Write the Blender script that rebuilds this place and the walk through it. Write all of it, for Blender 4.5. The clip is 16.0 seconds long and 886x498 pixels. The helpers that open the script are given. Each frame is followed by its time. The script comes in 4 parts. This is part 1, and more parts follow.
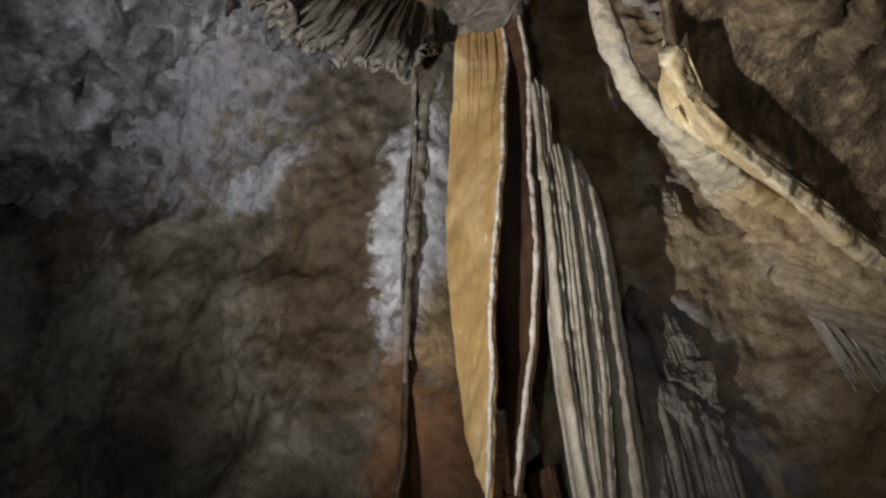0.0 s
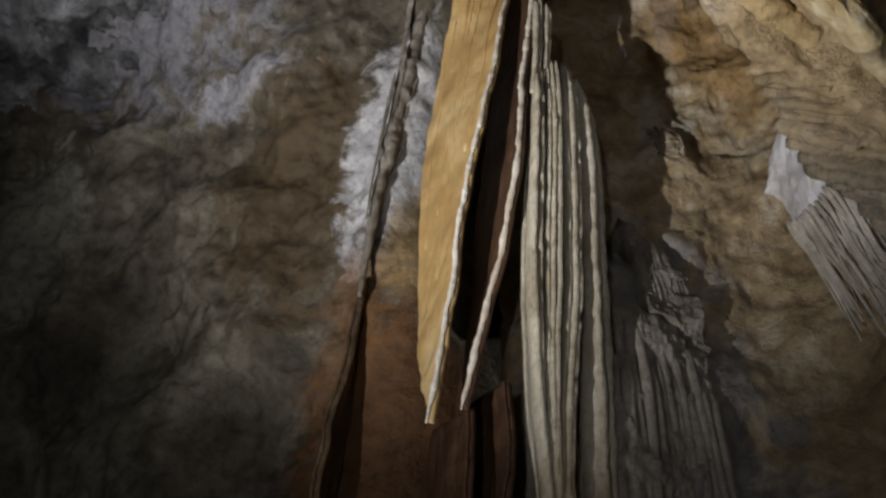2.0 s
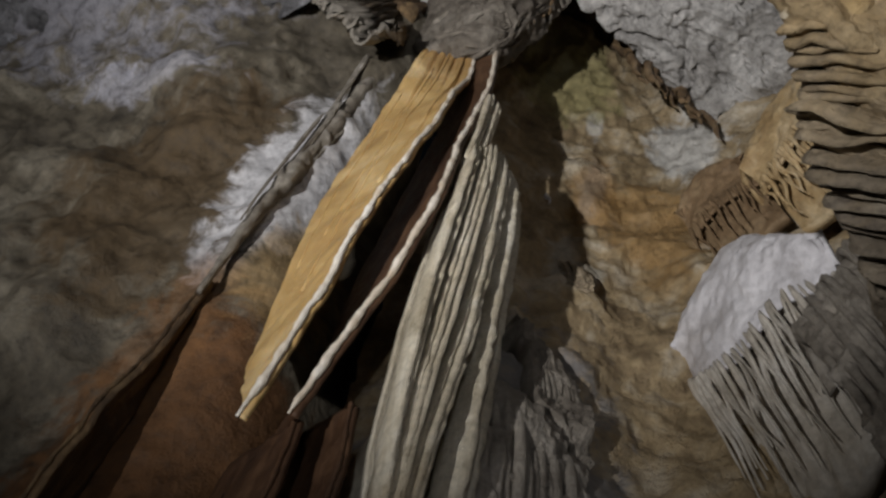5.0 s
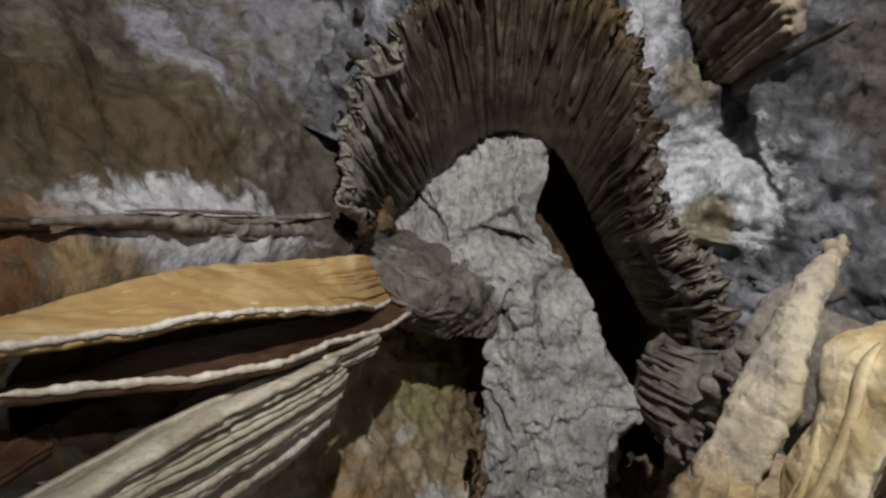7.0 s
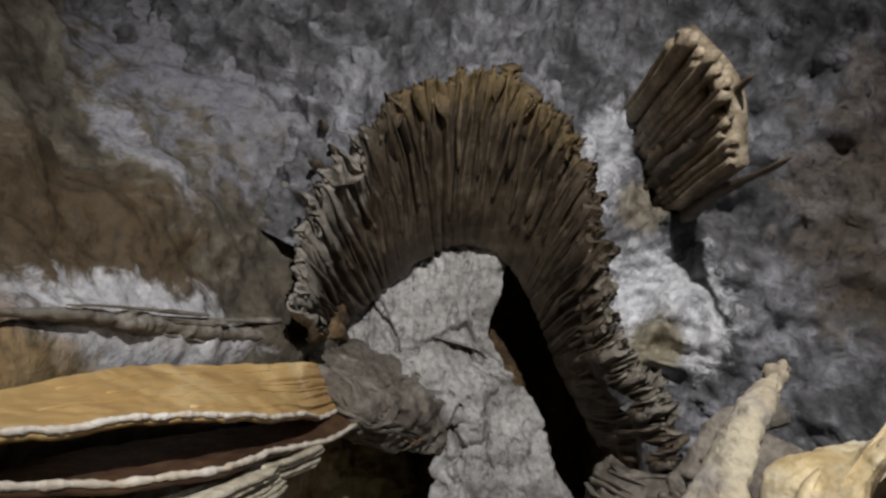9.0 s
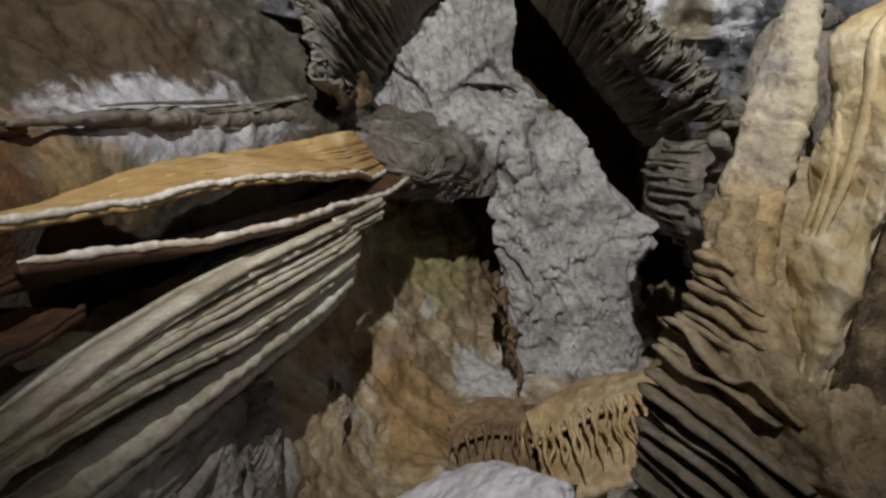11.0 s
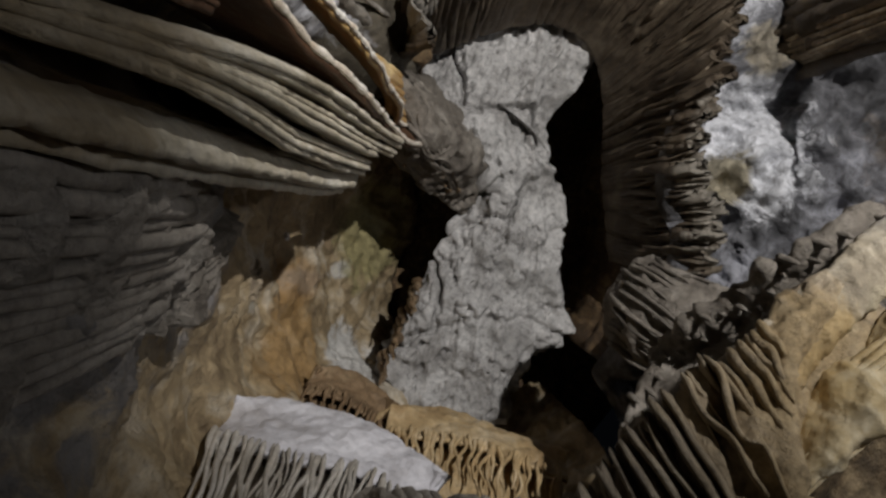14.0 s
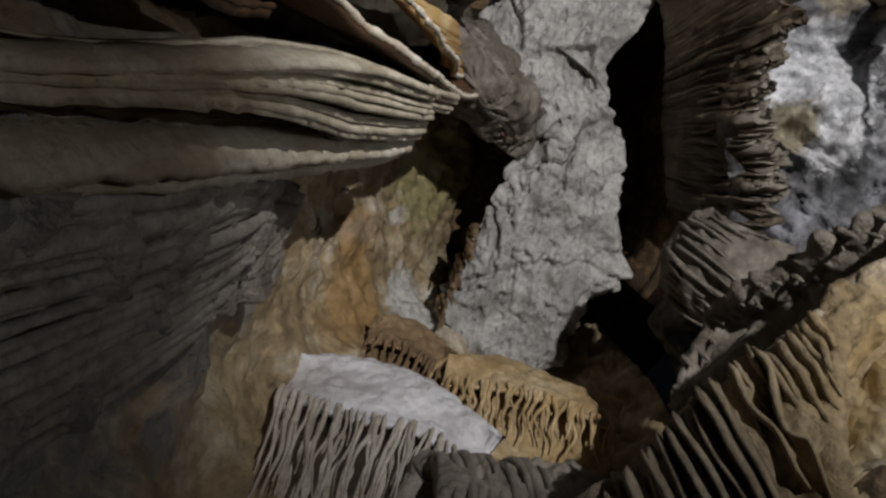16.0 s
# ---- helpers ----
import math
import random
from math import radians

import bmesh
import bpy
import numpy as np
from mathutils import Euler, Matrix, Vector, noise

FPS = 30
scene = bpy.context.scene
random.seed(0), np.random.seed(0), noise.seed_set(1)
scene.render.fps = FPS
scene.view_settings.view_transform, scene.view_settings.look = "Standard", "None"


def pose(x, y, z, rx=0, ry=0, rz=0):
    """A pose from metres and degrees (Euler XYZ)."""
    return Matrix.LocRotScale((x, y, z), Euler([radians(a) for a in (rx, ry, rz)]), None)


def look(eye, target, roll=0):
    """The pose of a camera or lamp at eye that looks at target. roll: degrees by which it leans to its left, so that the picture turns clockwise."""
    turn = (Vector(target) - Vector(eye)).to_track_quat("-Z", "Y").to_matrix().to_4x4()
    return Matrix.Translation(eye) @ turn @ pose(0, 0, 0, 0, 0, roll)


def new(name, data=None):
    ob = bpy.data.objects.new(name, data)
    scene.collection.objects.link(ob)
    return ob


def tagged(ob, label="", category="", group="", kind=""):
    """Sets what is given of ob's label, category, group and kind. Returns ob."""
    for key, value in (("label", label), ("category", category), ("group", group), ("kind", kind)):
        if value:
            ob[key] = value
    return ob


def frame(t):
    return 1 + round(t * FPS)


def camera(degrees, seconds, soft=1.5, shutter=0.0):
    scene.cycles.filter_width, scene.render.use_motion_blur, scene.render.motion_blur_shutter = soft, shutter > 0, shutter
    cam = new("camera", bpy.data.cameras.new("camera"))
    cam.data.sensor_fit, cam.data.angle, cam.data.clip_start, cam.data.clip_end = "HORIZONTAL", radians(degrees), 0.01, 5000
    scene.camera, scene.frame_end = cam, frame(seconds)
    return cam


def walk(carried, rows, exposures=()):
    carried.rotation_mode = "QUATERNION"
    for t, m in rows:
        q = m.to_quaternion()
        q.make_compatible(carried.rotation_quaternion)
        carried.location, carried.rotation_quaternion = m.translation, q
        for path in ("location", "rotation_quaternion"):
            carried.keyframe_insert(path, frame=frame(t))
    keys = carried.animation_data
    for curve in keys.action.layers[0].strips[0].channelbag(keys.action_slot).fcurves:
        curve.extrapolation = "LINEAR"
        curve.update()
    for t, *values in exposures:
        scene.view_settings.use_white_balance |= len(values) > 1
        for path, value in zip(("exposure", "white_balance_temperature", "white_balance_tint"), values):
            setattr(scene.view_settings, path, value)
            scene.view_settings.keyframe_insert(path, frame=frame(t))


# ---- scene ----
cam = camera(58.00, 16.0, soft=2.5)
walk(cam, [
    (0.0, pose(1.492, -1.473, 1.637, 134.22, 0.73, 65.64)),
    (0.5, pose(1.427, -1.370, 1.618, 133.90, -1.54, 65.93)),
    (1.0, pose(1.316, -1.262, 1.592, 134.64, -2.07, 62.52)),
    (1.5, pose(1.176, -1.156, 1.557, 135.23, -1.78, 60.95)),
    (2.0, pose(1.051, -1.078, 1.536, 136.45, -3.85, 61.94)),
    (2.5, pose(0.976, -1.027, 1.533, 136.75, -3.78, 58.38)),
    (3.0, pose(0.881, -1.008, 1.525, 136.73, -3.02, 58.86)),
    (3.2, pose(0.834, -0.977, 1.504, 136.88, -2.88, 59.73)),
    (5.3, pose(0.293, -0.651, 1.509, 158.65, -7.25, 31.03)),
    (5.5, pose(0.265, -0.645, 1.503, 160.77, -8.28, 22.37)),
    (6.0, pose(0.201, -0.638, 1.504, 166.47, -7.00, 2.23)),
    (6.5, pose(0.161, -0.657, 1.498, 173.05, -5.10, -9.27)),
    (7.0, pose(0.130, -0.669, 1.506, 179.11, -4.49, -12.44)),
    (7.5, pose(0.166, -0.668, 1.517, 183.73, -3.19, -16.31)),
    (8.0, pose(0.161, -0.663, 1.507, 186.20, -0.88, -17.07)),
    (8.2, pose(0.163, -0.665, 1.512, 187.54, -0.50, -16.52)),
    (10.3, pose(0.119, -0.588, 1.499, 183.68, -3.44, -7.76)),
    (10.5, pose(0.116, -0.551, 1.501, 179.65, -3.53, -4.92)),
    (11.0, pose(0.130, -0.408, 1.515, 172.03, -3.08, -0.58)),
    (11.5, pose(0.127, -0.242, 1.508, 171.76, -3.69, 2.52)),
    (12.0, pose(0.076, -0.118, 1.493, 170.43, -3.59, 1.30)),
    (12.5, pose(0.000, 0.000, 1.500, 171.77, -1.53, -10.49)),
    (13.0, pose(-0.039, 0.034, 1.502, 177.43, -0.56, -19.04)),
    (13.5, pose(-0.109, 0.038, 1.509, 176.25, 2.94, -29.51)),
    (14.0, pose(-0.191, 0.008, 1.505, 175.63, 2.88, -36.50)),
    (14.5, pose(-0.242, -0.013, 1.506, 176.18, 3.67, -38.78)),
    (15.0, pose(-0.241, -0.042, 1.502, 175.69, 3.64, -39.71)),
    (15.5, pose(-0.254, -0.082, 1.495, 170.40, 0.54, -38.82)),
    (16.0, pose(-0.267, -0.116, 1.473, 170.05, -1.33, -35.78)),
], exposures=[(0.0, 0.0), (16.0, 0.0)])

# ---------------------------------------------------------------- light
world = bpy.data.worlds.new("cave_dark")
world.use_nodes = True
world.node_tree.nodes["Background"].inputs["Color"].default_value = (0.5, 0.6, 0.8, 1)
world.node_tree.nodes["Background"].inputs["Strength"].default_value = 0.002
scene.world = world


def flood(name, eye, target, watts, colour, cone, size):
    data = bpy.data.lights.new(name, "SPOT")
    data.energy, data.color, data.spot_size, data.spot_blend, data.shadow_soft_size = watts, colour, radians(cone), 1.0, size
    ob = new(name, data)
    ob.matrix_world = look(eye, target)
    return ob


flood("floor_floodlight", (0.05, -2.85, 0.35), (0.04, -0.58, 5.55), 1110, (1.0, 0.972, 0.945), 64, 0.035)
# Added fill with no known source: lifts the grey shoulder and left wall.
flood("path_floodlight", (2.7, -2.9, 0.5), (-1.8, -0.8, 3.4), 92, (0.97, 0.97, 1.0), 92, 0.05)


# ---------------------------------------------------------------- materials
def ramp(nt, fac, stops):
    n = nt.nodes.new("ShaderNodeValToRGB")
    while len(n.color_ramp.elements) < len(stops):
        n.color_ramp.elements.new(0.5)
    for e, (at, col) in zip(n.color_ramp.elements, stops):
        e.position, e.color = at, (*col, 1) if len(col) == 3 else col
    nt.links.new(fac, n.inputs[0])
    return n.outputs[0]


def noise_tex(nt, vec, scale, detail=6, rough=0.6, warp=0.0):
    n = nt.nodes.new("ShaderNodeTexNoise")
    for key, value in (("Scale", scale), ("Detail", detail), ("Roughness", rough), ("Distortion", warp)):
        n.inputs[key].default_value = value
    nt.links.new(vec, n.inputs["Vector"])
    return n.outputs[0]


def mixed(nt, fac, a, b, mode="MIX"):
    n = nt.nodes.new("ShaderNodeMix")
    n.data_type, n.blend_type = "RGBA", mode
    for socket, value in ((n.inputs[0], fac), (n.inputs[6], a), (n.inputs[7], b)):
        if isinstance(value, bpy.types.NodeSocket):
            nt.links.new(value, socket)
        elif isinstance(value, (int, float)):
            socket.default_value = value
        else:
            socket.default_value = (*value, 1)
    return n.outputs[2]


def calc(nt, op, a, b=0.0):
    n = nt.nodes.new("ShaderNodeMath")
    n.operation = op
    for socket, value in zip(n.inputs, (a, b)):
        if isinstance(value, bpy.types.NodeSocket):
            nt.links.new(value, socket)
        else:
            socket.default_value = value
    return n.outputs[0]


def blotch(nt, pos, rag, centre, radii, edge=0.5):
    """1 inside a ragged mineral stain round centre, 0 outside."""
    m = nt.nodes.new("ShaderNodeVectorMath")
    m.operation = "SUBTRACT"
    nt.links.new(pos, m.inputs[0])
    m.inputs[1].default_value = centre
    d = nt.nodes.new("ShaderNodeVectorMath")
    d.operation = "DIVIDE"
    nt.links.new(m.outputs[0], d.inputs[0])
    d.inputs[1].default_value = radii
    ln = nt.nodes.new("ShaderNodeVectorMath")
    ln.operation = "LENGTH"
    nt.links.new(d.outputs[0], ln.inputs[0])
    far = calc(nt, "ADD", ln.outputs["Value"], calc(nt, "MULTIPLY", calc(nt, "SUBTRACT", rag, 0.5), 2.2))
    r = nt.nodes.new("ShaderNodeMapRange")
    r.interpolation_type = "SMOOTHSTEP"
    nt.links.new(far, r.inputs["Value"])
    r.inputs["From Min"].default_value, r.inputs["From Max"].default_value = 1 + edge / 2, 1 - edge / 2
    return r.outputs[0]


def rock(name, dark, mid, light, scale=2.5, streak=0.0, speck=0.35, stains=(), bump=0.6, gloss=0.7, fine=38, spread=0.0, glow=0.0):
    """Cave rock: three tones in patches, vertical streaks, dark specks, stains, relief. stains: (colour, centre, radii, strength)."""
    mat = bpy.data.materials.new(name)
    mat.use_nodes = True
    nt = mat.node_tree
    bsdf = nt.nodes["Principled BSDF"]
    tc = nt.nodes.new("ShaderNodeTexCoord")
    pos = tc.outputs["Object"]
    big = noise_tex(nt, pos, scale, 7, 0.62, 0.6)
    col = ramp(nt, big, [(0.30, dark), (0.50, mid), (0.70, light)])
    if streak:
        mp = nt.nodes.new("ShaderNodeMapping")
        mp.inputs["Scale"].default_value = (1, 1, 0.09)
        nt.links.new(pos, mp.inputs["Vector"])
        st = noise_tex(nt, mp.outputs[0], 26, 4, 0.6, 0.4)
        col = mixed(nt, calc(nt, "MULTIPLY", ramp(nt, st, [(0.42, (1, 1, 1)), (0.56, (0, 0, 0))]), streak), col, dark)
        col = mixed(nt, calc(nt, "MULTIPLY", ramp(nt, st, [(0.55, (0, 0, 0)), (0.68, (1, 1, 1))]), streak), col, light)
    rag = noise_tex(nt, pos, 5.5, 8, 0.68, 0.8)
    for tint, centre, radii, much in stains:
        tone = mixed(nt, noise_tex(nt, pos, 9, 5), tint, [c * 0.62 for c in tint])
        col = mixed(nt, calc(nt, "MULTIPLY", blotch(nt, pos, rag, centre, radii), much), col, tone)
    small = noise_tex(nt, pos, fine, 6, 0.7)
    col = mixed(nt, speck, col, ramp(nt, small, [(0.33, (0.16, 0.14, 0.12)), (0.47, (0.8, 0.8, 0.8)), (0.68, (1.35, 1.33, 1.3))]), "MULTIPLY")
    if spread:
        info = nt.nodes.new("ShaderNodeObjectInfo")
        col = mixed(nt, 1.0, col, ramp(nt, info.outputs["Random"], [(0, (1 - spread,) * 3), (1, (1 + spread * 0.6,) * 3)]), "MULTIPLY")
    nt.links.new(col, bsdf.inputs["Base Color"])
    rg = ramp(nt, small, [(0.3, (gloss - 0.2,) * 3), (0.7, (min(1, gloss + 0.15),) * 3)])
    nt.links.new(rg, bsdf.inputs["Roughness"])
    bsdf.inputs["Specular IOR Level"].default_value = 0.35
    if glow:
        bsdf.inputs["Subsurface Weight"].default_value = glow
        bsdf.inputs["Subsurface Radius"].default_value = (0.03, 0.018, 0.008)
    high = calc(nt, "ADD", calc(nt, "MULTIPLY", noise_tex(nt, pos, fine * 0.45, 8, 0.7), 1.0), calc(nt, "MULTIPLY", noise_tex(nt, pos, fine * 2.5, 4, 0.6), 0.35))
    bp = nt.nodes.new("ShaderNodeBump")
    bp.inputs["Strength"].default_value, bp.inputs["Distance"].default_value = bump, 0.03
    nt.links.new(high, bp.inputs["Height"])
    nt.links.new(bp.outputs[0], bsdf.inputs["Normal"])
    return mat


TAN, LILAC = (0.36, 0.25, 0.12), (0.50, 0.51, 0.60)
m_west = rock("grey_limestone_wall", (0.042, 0.036, 0.028), (0.098, 0.084, 0.062), (0.21, 0.19, 0.15), 3.0, 0.0, 0.6, [
    ((0.27, 0.27, 0.31), (-1.6, -1.8, 5.7), (0.9, 1.0, 0.75), 0.85),
    ((0.085, 0.056, 0.027), (-1.2, -0.75, 4.2), (0.5, 0.42, 0.70), 0.85),
    (LILAC, (-1.45, -1.1, 4.88), (0.3, 0.26, 0.09), 0.5),
    ((0.60, 0.60, 0.63), (-1.05, -0.44, 4.55), (0.4, 0.17, 0.66), 0.95),
    ((0.13, 0.06, 0.022), (-1.2, -0.2, 3.0), (0.5, 0.30, 0.7), 0.95),
    ((0.20, 0.10, 0.04), (-1.22, -0.42, 3.35), (0.3, 0.10, 0.5), 0.55),
    (TAN, (-1.0, -0.2, 3.9), (0.3, 0.2, 0.3), 0.7),
    ((0.34, 0.33, 0.27), (-2.32, -1.80, 4.2), (0.45, 0.24, 0.5), 0.8),
    ((0.27, 0.25, 0.19), (-1.9, -1.1, 3.3), (0.45, 0.14, 0.55), 0.65),
    ((0.30, 0.29, 0.25), (-2.6, -2.3, 4.3), (0.5, 0.22, 0.6), 0.7)], 0.55, 0.75, 20)
m_ceiling = rock("grey_white_ceiling_rock", (0.04, 0.039, 0.041), (0.155, 0.155, 0.166), (0.40, 0.405, 0.45), 3.4, 0.0, 0.6, [
    ((0.80, 0.81, 0.85), (1.0, -1.12, 5.2), (0.32, 0.30, 0.6), 1.0),
    ((0.74, 0.75, 0.80), (0.58, -1.75, 5.2), (0.13, 0.30, 0.6), 0.8),
    ((0.36, 0.31, 0.20), (1.02, -0.92, 5.3), (0.11, 0.14, 0.5), 0.9),
    ((0.33, 0.29, 0.22), (0.80, -1.55, 5.3), (0.11, 0.13, 0.5), 0.9),
    ((0.20, 0.15, 0.10), (1.9, -1.9, 5.2), (0.5, 0.7, 0.8), 0.6)], 1.0, 0.75, 22)
m_roof = rock("pale_grey_chimney_roof_rock", (0.24, 0.23, 0.22), (0.44, 0.43, 0.42), (0.60, 0.59, 0.58), 3.6, 0.0, 0.6, [], 0.8, 0.8, 27)
m_north = rock("ochre_stained_wall", (0.17, 0.12, 0.07), (0.38, 0.29, 0.17), (0.58, 0.52, 0.42), 4.2, 0.05, 0.4, [
    ((0.62, 0.60, 0.56), (-0.20, 0.62, 6.2), (0.055, 0.055, 0.6), 0.9),
    ((0.60, 0.57, 0.52), (-0.30, 0.68, 5.4), (0.10, 0.06, 0.4), 0.6),
    ((0.36, 0.20, 0.07), (-0.38, 0.72, 5.6), (0.16, 0.12, 0.4), 0.6),
    ((0.42, 0.38, 0.18), (-0.1, 0.3, 6.6), (0.35, 0.35, 0.55), 0.75),
    ((0.78, 0.77, 0.74), (0.16, 0.98, 6.0), (0.2, 0.2, 0.45), 0.95),
    ((0.55, 0.52, 0.45), (-0.42, 0.62, 4.65), (0.12, 0.12, 0.26), 0.8),
    ((0.42, 0.25, 0.09), (-0.15, 0.9, 5.2), (0.28, 0.2, 0.5), 0.7),
    ((0.26, 0.25, 0.25), (-0.55, 0.4, 2.9), (0.35, 0.45, 1.05), 0.9)], 0.9, 0.7, 22)
m_knob = rock("grey_brown_wrinkled_flowstone", (0.10, 0.085, 0.07), (0.21, 0.185, 0.155), (0.34, 0.31, 0.27), 6.0, 0.1, 0.5, [], 0.8, 0.65, 34, 0.2)
m_gold = rock("golden_translucent_drapery", (0.34, 0.20, 0.075), (0.55, 0.37, 0.155), (0.72, 0.55, 0.30), 2.2, 0.07, 0.10, [((0.30, 0.16, 0.06), (-0.4, -0.3, 5.45), (0.2, 0.2, 0.32), 0.5)], 0.25, 0.5, 30, 0.0, 0.12)
m_rim = rock("pale_drapery_rim", (0.55, 0.45, 0.34), (0.74, 0.67, 0.57), (0.85, 0.82, 0.76), 9.0, 0.0, 0.2, [], 0.5, 0.55)
# Red-brown sheets, coloured darker to stand for the shade in their gaps.
m_shaded_sheet = rock("red_brown_shaded_drapery", (0.035, 0.018, 0.011), (0.075, 0.038, 0.02), (0.13, 0.07, 0.037), 3.0, 0.4, 0.2, [], 0.3, 0.6)
m_cream = rock("cream_flowstone", (0.36, 0.31, 0.22), (0.62, 0.56, 0.44), (0.80, 0.76, 0.66), 5.0, 0.35, 0.35, [(TAN, (-0.62, 0.1, 2.4), (0.4, 0.4, 0.35), 0.5)], 0.5, 0.6, 44, 0.12)
m_mane = rock("brown_fringe_flowstone", (0.055, 0.04, 0.027), (0.125, 0.094, 0.063), (0.25, 0.205, 0.145), 5.0, 0.3, 0.35, [((0.30, 0.21, 0.09), (0.0, -1.9, 5.0), (0.8, 0.3, 0.22), 0.6), ((0.50, 0.46, 0.39), (0.9, -0.75, 5.0), (0.36, 0.45, 0.16), 0.75), ((0.46, 0.43, 0.38), (-0.6, -1.05, 5.05), (0.2, 0.5, 0.3), 0.7)], 0.6, 0.65, 40, 0.25)
m_white = rock("white_lilac_flowstone", (0.50, 0.48, 0.49), (0.70, 0.69, 0.73), (0.84, 0.83, 0.87), 4.0, 0.0, 0.25, [], 0.4, 0.5)
m_drip = rock("pale_drip_flowstone", (0.36, 0.32, 0.26), (0.55, 0.51, 0.45), (0.72, 0.69, 0.64), 6.0, 0.3, 0.3, [], 0.45, 0.5, 40, 0.15)
m_orange = rock("orange_flowstone", (0.32, 0.21, 0.10), (0.53, 0.39, 0.21), (0.68, 0.56, 0.38), 5.0, 0.3, 0.3, [], 0.45, 0.55, 40, 0.15)
m_brown = rock("brown_flowstone", (0.12, 0.08, 0.045), (0.24, 0.16, 0.09), (0.34, 0.25, 0.15), 6.0, 0.2, 0.35, [], 0.5, 0.6, 40, 0.1)
m_column = rock("tan_fluted_column", (0.15, 0.115, 0.08), (0.36, 0.29, 0.20), (0.58, 0.50, 0.38), 6.5, 0.25, 0.55, [((0.46, 0.32, 0.13), (0.72, -0.1, 2.9), (0.3, 0.3, 0.4), 0.4), ((0.30, 0.28, 0.26), (0.5, 0.25, 3.0), (0.2, 0.35, 0.3), 0.3), ((0.20, 0.19, 0.19), (0.85, -0.95, 3.4), (0.3, 0.28, 0.5), 0.95)], 0.7, 0.65, 40, 0.15)
m_face = rock("pale_banded_flowstone", (0.20, 0.165, 0.12), (0.38, 0.325, 0.24), (0.55, 0.49, 0.39), 7.0, 0.0, 0.4, [((0.50, 0.34, 0.13), (0.66, -0.22, 3.05), (0.10, 0.10, 0.2), 0.7), ((0.33, 0.31, 0.30), (0.70, -0.62, 3.15), (0.12, 0.14, 0.2), 0.7), ((0.66, 0.58, 0.40), (0.74, -0.5, 3.05), (0.06, 0.3, 0.2), 0.6)], 0.6, 0.6, 36)
m_yellow = rock("yellow_cream_flowstone", (0.46, 0.33, 0.15), (0.66, 0.55, 0.35), (0.80, 0.74, 0.60), 5.0, 0.4, 0.25, [], 0.4, 0.5)
m_rust = rock("rusty_cave_wall", (0.035, 0.022, 0.013), (0.12, 0.075, 0.038), (0.25, 0.17, 0.085), 5.0, 0.5, 0.6, [], 0.7, 0.7)
m_floor = rock("muddy_cave_floor", (0.08, 0.065, 0.05), (0.16, 0.13, 0.10), (0.25, 0.21, 0.16), 3.0, 0.0, 0.4, [], 0.8, 0.8)


# ---------------------------------------------------------------- shaping
def hash3(i, seed):
    h = (i[..., 0] * 374761393 + i[..., 1] * 668265263 + i[..., 2] * 2147483647 + seed * 1274126177) & 0xFFFFFFFF
    h = ((h ^ (h >> 13)) * 1274126177) & 0xFFFFFFFF
    return ((h ^ (h >> 16)) & 0xFFFF) / 65535.0


def vnoise(p, seed=0):
    i = np.floor(p).astype(np.int64)
    f = p - i
    f = f * f * f * (f * (f * 6 - 15) + 10)
    out = 0
    for a in (0, 1):
        for b in (0, 1):
            for c in (0, 1):
                wgt = (f[..., 0] if a else 1 - f[..., 0]) * (f[..., 1] if b else 1 - f[..., 1]) * (f[..., 2] if c else 1 - f[..., 2])
                out = out + wgt * hash3(i + np.array((a, b, c)), seed)
    return out * 2 - 1


def fbm(p, scale, octaves=4, seed=0, gain=0.5):
    total, amp = 0, 1.0
    for k in range(octaves):
        total = total + amp * vnoise(p * scale * 2.03 ** k + 17.3 * k, seed + k)
        amp *= gain
    return total


def ridged(p, scale, octaves=4, seed=0):
    total, amp = 0, 1.0
    for k in range(octaves):
        total = total + amp * (1 - 2 * np.abs(vnoise(p * scale * 2.1 ** k + 9.1 * k, seed + k)))
        amp *= 0.5
    return total


def spline(pts, n):
    """Catmull-Rom through pts (rows), at n even steps of its parameter."""
    p = np.asarray(pts, float)
    if len(p) == 2:
        return p[0] + (p[1] - p[0]) * np.linspace(0, 1, n).reshape((-1,) + (1,) * (p.ndim - 1))
    q = np.concatenate([[2 * p[0] - p[1]], p, [2 * p[-1] - p[-2]]])
    gap = np.r_[0, np.cumsum(np.linalg.norm(np.diff(p.reshape(len(p), -1), axis=0), axis=1))]
    want = np.linspace(0, gap[-1], n)
    k = np.clip(np.searchsorted(gap, want, "right") - 1, 0, len(p) - 2)
    shape = (-1,) + (1,) * (p.ndim - 1)
    t = ((want - gap[k]) / np.maximum(gap[k + 1] - gap[k], 1e-9)).reshape(shape)
    a, b, c, d = q[k], q[k + 1], q[k + 2], q[k + 3]
    return 0.5 * (2 * b + (c - a) * t + (2 * a - 5 * b + 4 * c - d) * t * t + (3 * b - a - 3 * c + d) * t ** 3)


def loft(rails, nu, nv):
    """A grid of nu x nv points through rails (each a list of points along v)."""
    return spline(np.stack([spline(r, nv) for r in rails]), nu)


def normals(g, toward):
    n = np.cross(np.gradient(g, axis=0), np.gradient(g, axis=1))
    n /= np.maximum(np.linalg.norm(n, axis=-1, keepdims=True), 1e-9)
    if ((np.asarray(toward) - g) * n).sum() < 0:
        n = -n
    return n


def quads(nu, nv, base=0, wrap=False):
    i, j = np.meshgrid(np.arange(nu if wrap else nu - 1), np.arange(nv - 1), indexing="ij")
    i2 = (i + 1) % nu
    return (np.stack([i * nv + j, i2 * nv + j, i2 * nv + j + 1, i * nv + j + 1], -1).reshape(-1, 4) + base)


